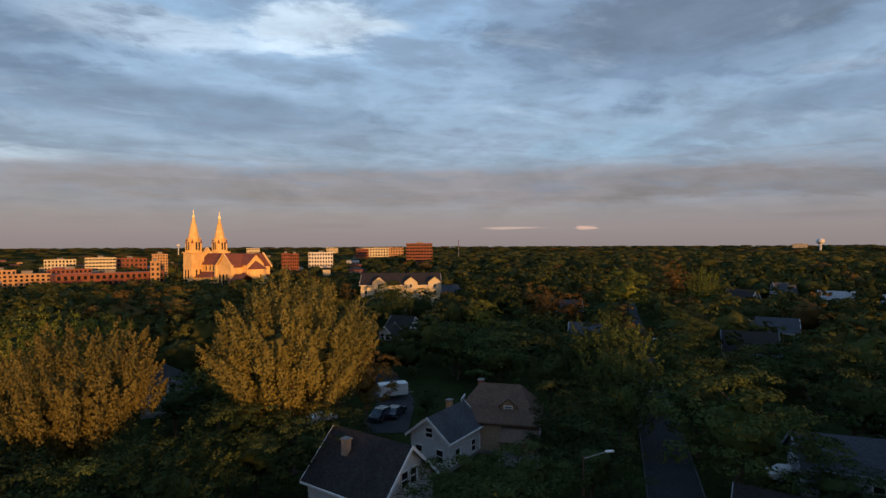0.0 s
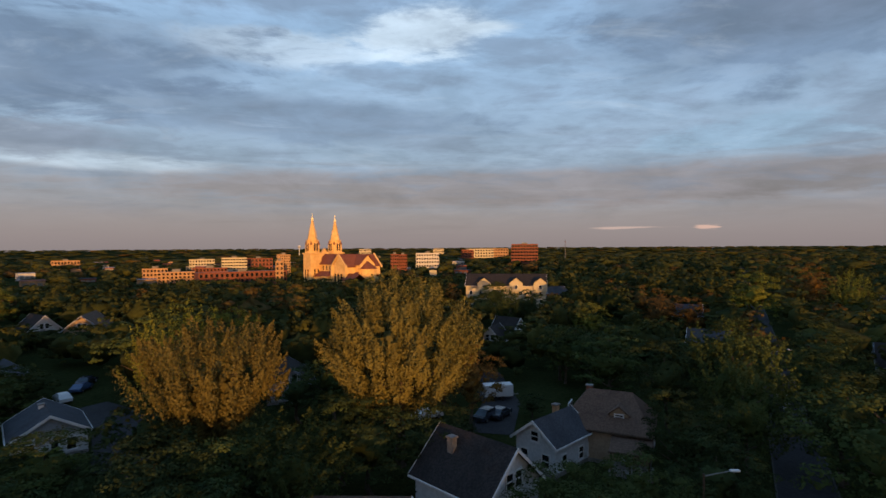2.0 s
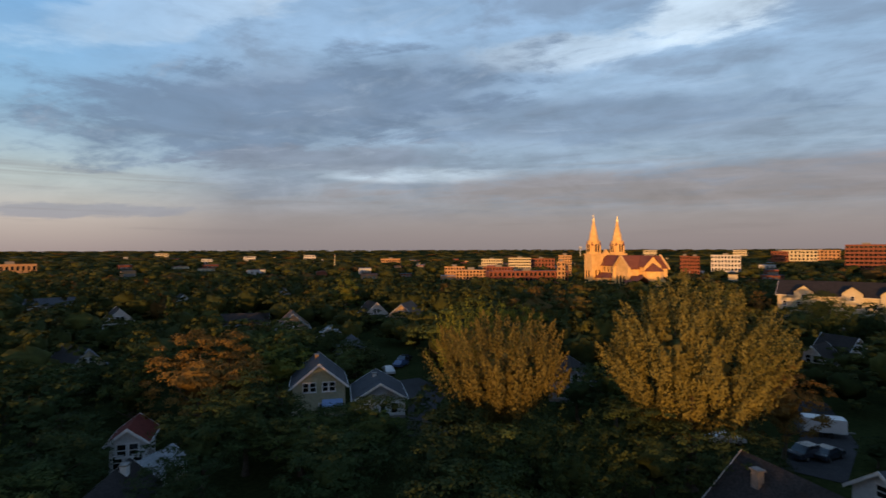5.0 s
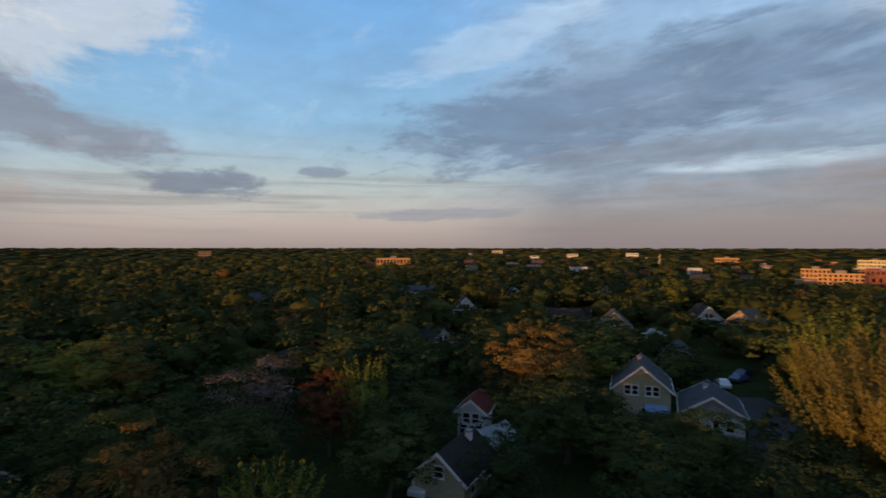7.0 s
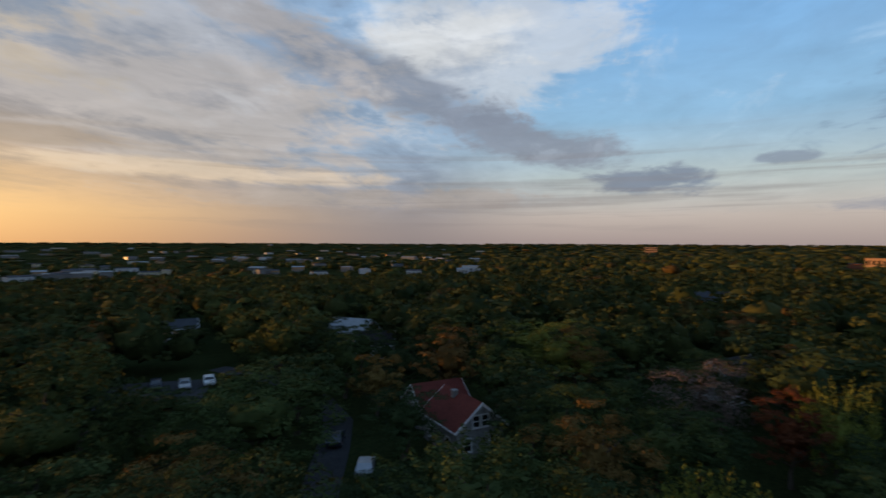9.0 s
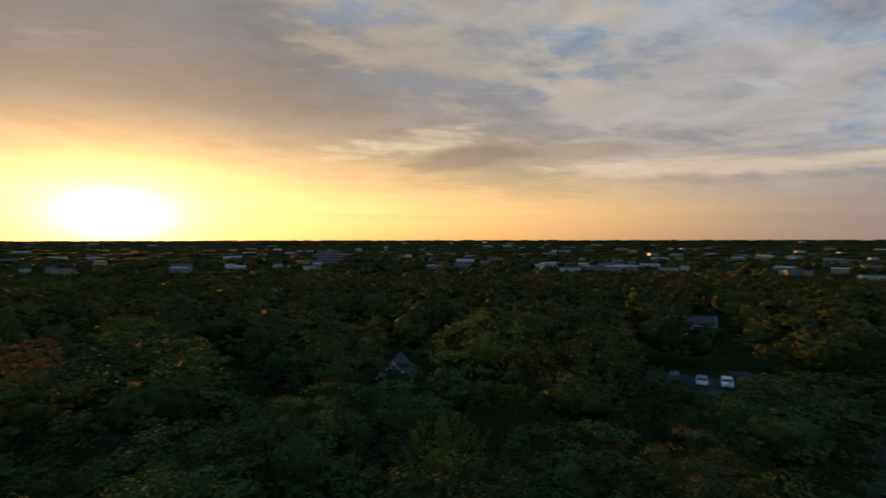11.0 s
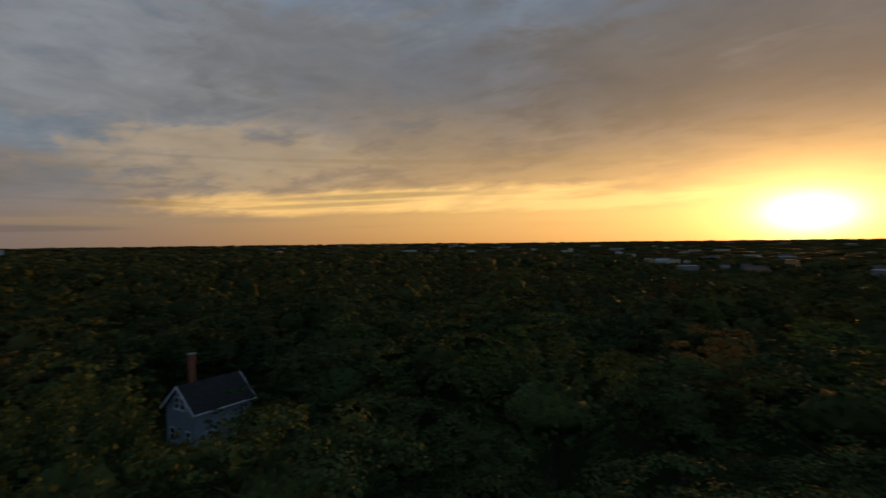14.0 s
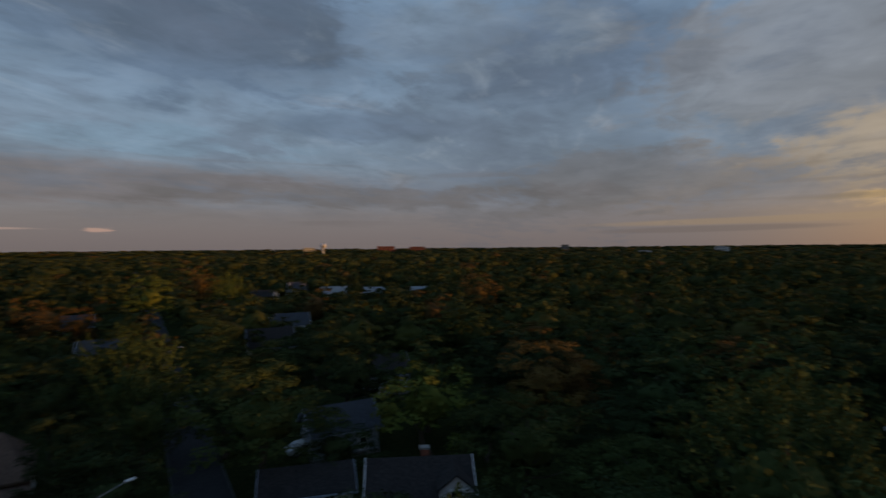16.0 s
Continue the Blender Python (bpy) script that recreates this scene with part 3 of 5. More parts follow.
# ---- houses ----
def window_part(parent, m, w=0.9, h=1.4, mid=True, trim=None):
    """A sash window: frame, pane, sill; local x across, z up, y outward (-y)."""
    f = bmesh.new()
    t = 0.12
    for a in ((-w / 2 - t, w / 2 + t, h / 2, h / 2 + t), (-w / 2 - t, w / 2 + t, -h / 2 - t, -h / 2), (-w / 2 - t, -w / 2, -h / 2, h / 2),
              (w / 2, w / 2 + t, -h / 2, h / 2)) + (((-w / 2, w / 2, -0.04, 0.04),) if mid else ()):
        box(a[0], a[1], -0.08, 0.03, a[2], a[3], f)
    win = part("window", f, trim or TRIM, parent)
    win.matrix_basis = m
    part("pane", box(-w / 2, w / 2, -0.02, 0.02, -h / 2, h / 2), PANE, win)
    part("sill", box(-w / 2 - 0.18, w / 2 + 0.18, -0.14, 0.0, -h / 2 - t - 0.07, -h / 2 - t), trim or TRIM, win)
    return win


def house(az, d, rot, L, W, eave, ridge, wall, roof, label, wins="", chimney=None, low=None, over=0.45, trim=TRIM, z=None, end=1, gable_band=None, side_wins=2, show=0.45, hip=0.0):
    """A gabled house, ridge along local x; end = +1/-1 names the gable with the named windows."""
    p = spot(az, d)
    z0 = land(p.x, p.y) if z is None else z
    e = thing("house", pose(p.x, p.y, z0, 0, 0, rot), label, "house", "houses")
    a, b = L / 2, W / 2
    part("wall", hull([(-a, -b, -0.5), (a, -b, -0.5), (a, b, -0.5), (-a, b, -0.5), (-a, -b, eave), (a, -b, eave), (a, b, eave), (-a, b, eave), (-a + hip, 0, ridge), (a - hip, 0, ridge)],
                      [(3, 2, 1, 0), (0, 1, 5, 4), (2, 3, 7, 6), (1, 2, 6, 9, 5), (3, 0, 4, 8, 7), (4, 5, 9, 8), (6, 7, 8, 9)] if not hip else
                      [(3, 2, 1, 0), (0, 1, 5, 4), (2, 3, 7, 6), (1, 2, 6, 5), (3, 0, 4, 7), (5, 6, 9), (7, 4, 8), (4, 5, 9, 8), (6, 7, 8, 9)]), wall, e)
    part("foundation", box(-a - 0.06, a + 0.06, -b - 0.06, b + 0.06, -0.8, 0.45), CONCRETE, e)
    s = (ridge - eave) / b
    for k in (-1, 1):
        t, o = 0.22, over
        yo, zo = k * (b + o), eave - s * o
        ro = o if not hip else -hip
        bm = hull([(-a - ro, 0, ridge + 0.02), (a + ro, 0, ridge + 0.02), (a + o, yo, zo + 0.02), (-a - o, yo, zo + 0.02),
                   (-a - ro, 0, ridge + t), (a + ro, 0, ridge + t), (a + o, yo, zo + t), (-a - o, yo, zo + t)],
                  [(0, 1, 2, 3), (4, 5, 6, 7), (0, 1, 5, 4), (1, 2, 6, 5), (2, 3, 7, 6), (3, 0, 4, 7)])
        part("roof_slope", bm, roof, e)
        if hip:
            xo, xi = k * (a + o), k * (a - hip)
            part("roof_slope", hull([(xi, 0, ridge + 0.02), (xo, -b - o, zo + 0.02), (xo, b + o, zo + 0.02), (xi, 0, ridge + t), (xo, -b - o, zo + t), (xo, b + o, zo + t)],
                                    [(0, 1, 2), (3, 4, 5), (0, 1, 4, 3), (1, 2, 5, 4), (2, 0, 3, 5)]), roof, e)
        for q in () if hip else (-1, 1):
            x0, x1 = sorted((q * (a + o), q * (a + o + 0.07)))
            part("bargeboard", hull([(x0, 0, ridge + t + 0.02), (x1, 0, ridge + t + 0.02), (x1, yo, zo + t + 0.02), (x0, yo, zo + t + 0.02),
                                     (x0, 0, ridge - 0.12), (x1, 0, ridge - 0.12), (x1, yo, zo - 0.12), (x0, yo, zo - 0.12)],
                                    [(0, 1, 2, 3), (4, 5, 6, 7), (0, 1, 5, 4), (1, 2, 6, 5), (2, 3, 7, 6), (3, 0, 4, 7)]), trim, e)
        part("gutter", box(-a - o, a + o, min(yo, yo + k * 0.1), max(yo, yo + k * 0.1), zo - 0.02, zo + 0.14), trim, e)
    # gable windows: letters place them; u upper pair, l lower pair, d door, s single upper
    for q in (-1, 1):
        names = wins if q == end else "ul"
        face = Matrix.Translation((q * (a + 0.02), 0, 0)) @ Matrix.Rotation(radians(90 * q), 4, "Z")
        up_z = min(eave + (ridge - eave) * 0.22, ridge - 1.6) if ridge - eave > 1.6 else eave - 0.9
        if "u" in names:
            for x in (-0.6, 0.6):
                window_part(e, face @ Matrix.Translation((x, 0, up_z)), 0.85, 1.3)
        if "s" in names:
            window_part(e, face @ Matrix.Translation((0, 0, up_z)), 0.9, 1.0)
        if "w" in names:
            for x in (-1.9, -0.9, 0.9, 1.9):
                window_part(e, face @ Matrix.Translation((x, 0, up_z - 0.9)), 0.75, 1.25)
        if "l" in names and eave > 2.2:
            for x in (-b * 0.55, b * 0.55):
                window_part(e, face @ Matrix.Translation((x, 0, 1.6)), 0.9, 1.4)
        if "d" in names:
            dr = part("door", box(-0.5, 0.5, -0.06, 0.05, -1.05, 1.05), TRIM, e)
            dr.matrix_basis = face @ Matrix.Translation((b * 0.1, 0, 1.3))
            part("pane", box(-0.35, 0.35, -0.08, -0.05, -0.8, 0.9), PANE, dr)
        if gable_band and q == end:
            bd = part("gable_panel", hull([(-b + 0.05, -0.06, eave), (b - 0.05, -0.06, eave), (0, -0.06, ridge - 0.05), (-b + 0.05, 0.02, eave), (b - 0.05, 0.02, eave), (0, 0.02, ridge - 0.05)],
                                          [(0, 1, 2), (3, 4, 5), (0, 1, 4, 3), (1, 2, 5, 4), (2, 0, 3, 5)]), gable_band, e)
            bd.matrix_basis = face
    for k in (-1, 1):
        for i in range(side_wins):
            x = -a + L * (i + 0.5) / side_wins
            if eave > 2.0:
                window_part(e, Matrix.Translation((x, k * (b + 0.02), 1.5)) @ Matrix.Rotation(radians(0 if k < 0 else 180), 4, "Z"), 0.9, 1.3)
            if eave > 5.0:
                window_part(e, Matrix.Translation((x, k * (b + 0.02), 4.4)) @ Matrix.Rotation(radians(0 if k < 0 else 180), 4, "Z"), 0.9, 1.3)
    if chimney:
        x, y, top, mat = chimney
        ch = part("chimney", box(x - 0.35, x + 0.35, y - 0.3, y + 0.3, eave - 0.5, ridge + top, bevel=0.03), mat, e)
        part("chimney_cap", box(x - 0.43, x + 0.43, y - 0.38, y + 0.38, ridge + top, ridge + top + 0.15), CONCRETE, ch)
    KEEP.append((p.x, p.y, max(L, W) * 0.42))
    VIEWS.append((az, math.degrees(max(L, W) * show / d), d, math.degrees(math.atan(((low if low is not None else eave * 0.4) + z0 - H) / d))))
    return e


def porch(e, x0, x1, y0, y1, z, roof, wall=WHITE, drop=0.9):
    """A lean-to porch roof on posts along a side."""
    p = part("porch_roof", hull([(x0, y0, z - drop), (x1, y0, z - drop), (x1, y1, z), (x0, y1, z), (x0, y0, z - drop + 0.18), (x1, y0, z - drop + 0.18), (x1, y1, z + 0.18), (x0, y1, z + 0.18)],
                                [(0, 1, 2, 3), (4, 5, 6, 7), (0, 1, 5, 4), (1, 2, 6, 5), (2, 3, 7, 6), (3, 0, 4, 7)]), roof, e)
    n = max(2, int(abs(x1 - x0) / 2.2) + 1)
    for i in range(n):
        x = x0 + 0.25 + (x1 - x0 - 0.5) * i / (n - 1)
        yy = y0 + math.copysign(0.3, y1 - y0)
        part("porch_post", box(x - 0.09, x + 0.09, yy - 0.09, yy + 0.09, 0.0, z - drop + 0.05), wall, p)
    part("porch_floor", box(x0, x1, min(y0, y1), max(y0, y1), 0.0, 0.5), CONCRETE, p)


def dormer(e, x, y, z, w, h, depth, wall, roof, k=-1):
    """A small gabled dormer; its front faces k along local y."""
    m = Matrix.Translation((x, y, z)) @ Matrix.Rotation(0 if k < 0 else math.pi, 4, "Z")
    b = w / 2
    body = part("dormer", hull([(-b, 0, 0), (b, 0, 0), (b, 0, h), (0, 0, h + b * 0.8), (-b, 0, h), (-b, depth, 0), (b, depth, 0), (b, depth, h), (0, depth, h + b * 0.8), (-b, depth, h)],
                               [(0, 1, 2, 3, 4), (5, 6, 7, 8, 9), (0, 1, 6, 5), (1, 2, 7, 6), (4, 0, 5, 9), (2, 3, 8, 7), (3, 4, 9, 8)]), wall, e)
    body.matrix_basis = m
    for q in (-1, 1):
        part("dormer_roof", hull([(0, -0.3, h + b * 0.8 + 0.04), (q * (b + 0.25), -0.3, h - 0.16), (q * (b + 0.25), depth, h - 0.16), (0, depth, h + b * 0.8 + 0.04),
                                  (0, -0.3, h + b * 0.8 + 0.2), (q * (b + 0.25), -0.3, h), (q * (b + 0.25), depth, h), (0, depth, h + b * 0.8 + 0.2)],
                                 [(0, 1, 2, 3), (4, 5, 6, 7), (0, 1, 5, 4), (1, 2, 6, 5), (2, 3, 7, 6), (3, 0, 4, 7)]), roof, body)
    window_part(body, Matrix.Translation((0, -0.03, h * 0.55)), min(0.9, w * 0.5), min(1.2, h * 0.7))


# the near houses
road("street", [spot(179.62, 0) + Vector((4, -6, 0)), spot(-23.8, 59), spot(-22.2, 84), spot(-19.7, 200), spot(-18.6, 420), spot(-18.3, 800)], 5.2)
road("lane", [spot(137.12, 45), spot(134.12, 64), spot(133.52, 74), spot(136.62, 92), spot(145.62, 112)], 4.0, label="narrow asphalt lane beside the white house", walk_strip=False)
road("parking_lot", [spot(146.62, 96), spot(155.62, 100)], 15.0, label="asphalt parking lot among trees", walk_strip=False)
road("driveway", [spot(6.4, 70), spot(5.2, 84), spot(7, 104)], 6.0, ASPHALT, "worn grey yard with parked vehicles", False)
road("rear_drive", [spot(42.4, 70), spot(42.9, 88), spot(46.4, 100)], 8.0, ASPHALT, "asphalt drive behind the small houses", False)

h = house(7.95, 46.9, -34, 8.4, 7.2, 4.7, 8.0, WHITE, ROOF_DARK, "white two-storey house with steep dark shingle roof", "ul", (-1.6, -1.5, -0.1, CONCRETE), low=3.5)
porch(h, -0.5, 3.6, -5.4, -3.6, 2.9, ROOF_GREY)
h = house(-0.3, 61.6, 56, 7.0, 5.2, 3.6, 5.6, WHITE, ROOF_GREY, "white gabled house with grey roof", "sl", (2.0, 0.9, 0.5, BRICK_TAN), low=2.6, end=-1, show=0.35)
h = house(-6.2, 67.0, -14, 9.6, 8.6, 4.0, 7.2, TANWALL, ROOF_BROWN, "brown bungalow with broad hipped brown shingle roof and porch", "l", (-2.6, 0.8, 0.3, BRICK_RED), low=2.4, trim=DARKWOOD, show=0.36, hip=2.2)
dormer(h, 1.4, -3.0, 4.9, 2.0, 0.6, 2.6, TANWALL, ROOF_BROWN)
porch(h, 0.8, 5.2, -7.4, -4.3, 3.4, ROOF_BROWN, DARKWOOD)
h = house(55.1, 84.0, 145.7, 9.0, 7.6, 4.9, 8.0, PALEYELLOW, ROOF_GREY, "pale yellow gabled house with white trim and grey roof", "wd", (1.0, 0.3, 0.4, BRICK_TAN), low=0.3, end=-1)
part("awning", hull([(-6.6, -3.4, 2.2), (-4.5, -3.4, 2.7), (-4.5, -0.4, 2.7), (-6.6, -0.4, 2.2), (-6.6, -3.4, 2.3), (-4.5, -3.4, 2.8), (-4.5, -0.4, 2.8), (-6.6, -0.4, 2.3)],
                    [(0, 1, 2, 3), (4, 5, 6, 7), (0, 1, 5, 4), (1, 2, 6, 5), (2, 3, 7, 6), (3, 0, 4, 7)]), BLUE_TARP, h, "pale blue awning over the back door")
house(48.8, 82.0, 143.0, 9.0, 7.4, 3.0, 5.2, WHITE, ROOF_GREY, "small white house with grey gable roof", "ld", (1.0, 0.5, 0.3, TRIM), low=0.2, end=-1, gable_band=BLUEGREY)
h = house(74.5, 54.5, 140.0, 8.0, 5.4, 2.6, 4.9, PALEYELLOW, ROOF_DARK, "low cream cottage with dark shingle roof", "s", (2.0, -0.6, 0.4, TRIM), low=0.4, end=-1)
house(70.8, 63.5, 120.0, 5.0, 4.4, 2.0, 3.2, WHITE, ROOF_PALE, "white garage with pale roof", "", low=1.5, end=-1, side_wins=1)
house(72.4, 70.0, 150.0, 5.0, 3.6, 3.8, 5.2, WHITE, ROOF_RED, "narrow white two-storey house with dull red roof", "ul", low=3.6, end=-1)
house(58.9, 40.0, 140.0, 6.0, 5.5, 2.4, 4.4, BLUEGREY, ROOF_GREY, "grey garage with shallow grey roof", "", low=2.5, side_wins=1)
# white house and wing; their walls carry the tree shade as a darker base colour
h = house(120, 64.6, 240.7, 8.2, 6.4, 3.6, 6.2, SHADED_WHITE, ROOF_RED, "white house with red shingle roof and paired gable windows, tree shade in its wall colour", "ul", (1.0, 0.6, 0.3, CONCRETE), low=0.2, end=1)
house(122.9, 72.5, 150.7, 7.0, 5.4, 3.4, 5.6, SHADED_WHITE, ROOF_RED, "white rear wing with red shingle roof, tree shade in its wall colour", "ul", low=2.4, end=1)
h = house(132.02, 128.0, 100.0, 10.0, 8.0, 4.0, 6.6, BRICK_TAN, ROOF_PALE, "broad pale-roofed chapel among trees", "ul", low=5.2, side_wins=4, show=0.25)
house(129.62, 116.0, 128.0, 8.0, 6.0, 3.2, 5.4, WHITE, ROOF_DARK, "white house with dark roof beside the chapel", "ul", low=3.6, show=0.22)
house(149.12, 150.0, 150.0, 8.0, 6.0, 3.2, 5.0, BRICK_TAN, ROOF_GREY, "low grey-roofed house by the parking lot", "l", low=3.4, show=0.3)
house(93.2, 96.0, 150.0, 9.0, 6.5, 3.8, 6.6, WHITE, ROOF_DARK, "white house with steep dark roof between trees", "ul", low=4.6, end=-1, show=0.22)
house(266.6, 74.0, 300.0, 8.0, 6.0, 5.0, 7.6, BLUEGREY, ROOF_DARK, "grey two-storey house with dark roof and tall red chimney", "ul", (-2.0, 0.6, 3.6, BRICK_RED), low=6.2, end=-1, show=0.3)
h = house(314, 44.0, 316.0, 8.0, 7.6, 4.4, 7.2, WHITE, ROOF_DARK, "white house with broad dark shingle roof", "ul", (0.5, 1.0, 0.5, BRICK_RED), low=3.5)
dormer(h, 2.8, -3.2, 4.4, 2.6, 1.6, 3.0, WHITE, ROOF_DARK)
house(180.22, 86.0, 260.0, 6.0, 4.6, 3.2, 5.4, WHITE, ROOF_GREY, "white gabled house half hidden by trees", "ul", low=4.6, show=0.2)
# houses farther off, half hidden by the trees before them
FRONT = []
for az, d, rot, L, W, ev, rd, wl, rf, lab in (
        (5.9, 126, 78, 7, 5.6, 3.2, 6.2, WHITE, ROOF_DARK, "white house with dark roof behind the poplar"),
        (4.4, 142, -30, 7, 5.6, 3.2, 6.0, WHITE, ROOF_DARK, "white house with dark roof and dormer"),
        (-0.5, 222, 40, 10, 8, 4.6, 8.0, BLUEGREY, ROOF_GREY, "grey timber house with grey roof"),
        (57.8, 142, 150, 9, 8, 5.2, 8.6, TANWALL, ROOF_BROWN, "brown two-storey house with lit roof"),
        (54, 140, 140, 6, 5, 3.0, 4.8, WHITE, ROOF_PALE, "small white garage with pale roof"),
        (73.6, 176, 170, 8, 7, 4.8, 8.2, WHITE, ROOF_DARK, "white gabled house with upstairs windows"),
        (76.8, 122, 190, 9, 6, 3.6, 6.6, CREAM, ROOF_DARK, "cream gabled house with dark roof"),
        (68.2, 224, 165, 8, 7, 4.8, 8.0, WHITE, ROOF_DARK, "white gabled house far among trees"),
        (78.4, 230, 80, 16, 9, 5.6, 7.6, WHITE, ROOF_GREY, "long pale flat-roofed house"),
        (45.7, 165, 120, 11, 8, 4.6, 8.0, TANWALL, ROOF_BROWN, "tan house with brown roof"),
        (49.4, 178, 160, 8, 7, 3.6, 7.0, WHITE, ROOF_DARK, "white gabled house in trees"),
        (51.9, 118, 135, 7, 6, 3.2, 5.4, BLUEGREY, ROOF_GREY, "small grey house beside the drive"),
        (62.4, 160, 60, 12, 8, 4.2, 6.6, BLUEGREY, ROOF_DARK, "grey house with long dark roof"),
        (95, 215, 100, 12, 9, 4.6, 7.4, WHITE, ROOF_GREY, "pale house with grey roof"),
        (58.6, 265, 150, 9, 7, 5.0, 8.6, BRICK_TAN, ROOF_BROWN, "sunlit house with orange-lit gable"),
        (329.6, 120, 335, 9, 8, 4.4, 7.6, CREAM, ROOF_DARK, "cream gabled house with dark roof and white trim"),
        (327.6, 145, 330, 9, 8, 5.0, 7.6, WHITE, ROOF_GREY, "white house with pale grey roof"),
        (323, 235, 330, 10, 8, 4.6, 7.4, WHITE, ROOF_PALE, "white house with pale roof"),
        (326.4, 260, 350, 12, 8, 5.0, 8.6, WHITE, ROOF_GREY, "large white house with grey roof"),
        (330.2, 225, 310, 9, 8, 4.4, 7.2, WHITE, ROOF_DARK, "white gabled house with dark roof"),
        (319, 245, 320, 10, 7, 4.0, 6.4, WHITE, ROOF_PALE, "low white house with pale roof"),
        (314.2, 250, 320, 11, 7, 4.0, 6.2, WHITE, ROOF_PALE, "low white house with light roof"),
        (322.6, 66, 340, 8, 6, 3.4, 5.6, BLUEGREY, ROOF_GREY, "grey house with porch beside the street"),
        (326, 52, 326, 8, 5.5, 2.6, 4.0, CREAM, ROOF_DARK, "low cream garage with dark roof"),
        (318, 92, 335, 8, 7, 3.6, 6.2, BLUEGREY, ROOF_DARK, "grey house with dark roof"),
        (346.5, 175, 350, 8, 7, 4.0, 6.8, WHITE, ROOF_GREY, "white house beside the street"),
        (344.5, 132, 340, 8, 6, 3.6, 6.0, WHITE, ROOF_GREY, "white house by the street"),
        (28, 92, 120, 9, 7, 3.4, 5.6, BLUEGREY, ROOF_DARK, "grey house with dark roof between the poplars"),
        (21, 43, 10, 8, 6, 2.7, 4.6, WHITE, ROOF_BROWN, "low white house with brown roof under trees")):
    if d > 100:
        for side, far in ((-0.55, 11.0), (0.5, 9.0), (0.05, 15.0)):
            g = H - (d - far) * (H - ev * (1.15 if side < 0.3 else 0.8)) / d
            p = spot(az + math.degrees(side * L * 0.6 / d), d - far)
            FRONT.append((p.x, p.y, 7.5 + ev * 0.4, max(3.5, g - land(p.x, p.y) * 0.5), az * 0.7))
    house(az, d, rot, L, W, ev, rd, wl, rf, lab, "ul", low=ev * 1.1 if d > 100 else rd * 0.9, trim=TRIM if wl is WHITE else BLUEGREY, show=0.16 if d > 100 else 0.3)


# ---- cathedral ----
def slab_roof(parent, name, x0, x1, y0, y1, z0, z1, mat, along="x"):
    """Two roof planes over a rectangle; the ridge runs along x or y."""
    m = (y0 + y1) / 2 if along == "x" else (x0 + x1) / 2
    for k in (0, 1):
        if along == "x":
            e = (y0, y1)[k]
            pts = [(x0, m, z1), (x1, m, z1), (x1, e, z0), (x0, e, z0)]
        else:
            e = (x0, x1)[k]
            pts = [(m, y0, z1), (m, y1, z1), (e, y1, z0), (e, y0, z0)]
        pts = pts + [(x, y, z + 0.6) for x, y, z in pts]
        part(name, hull(pts, [(0, 1, 2, 3), (4, 5, 6, 7), (0, 1, 5, 4), (1, 2, 6, 5), (2, 3, 7, 6), (3, 0, 4, 7)]), mat, parent)


def arch_window(parent, x, y, z, w, h, face):
    """A round-headed opening with a dark pane in a raised stone surround; face is the angle of its outward way."""
    m = Matrix.Translation((x, y, z)) @ Matrix.Rotation(radians(face), 4, "Z")
    def outline(w, h):
        return [(-w / 2, 0), (w / 2, 0)] + [(w / 2 * math.cos(a), h - w / 2 + w / 2 * math.sin(a)) for a in np.linspace(0, math.pi, 7)]
    def prism(w, h, y0, y1):
        o = outline(w, h)
        n = len(o)
        return hull([(a, y0, b) for a, b in o] + [(a, y1, b) for a, b in o],
                    [tuple(range(n)), tuple(range(n, 2 * n))] + [(i, (i + 1) % n, n + (i + 1) % n, n + i) for i in range(n)])
    s = part("window_surround", prism(w + 0.8, h + 0.5, -0.35, 0.1), LIMESTONE, parent)
    s.matrix_basis = m
    part("pane", prism(w, h, -0.42, -0.30), PANE, s)


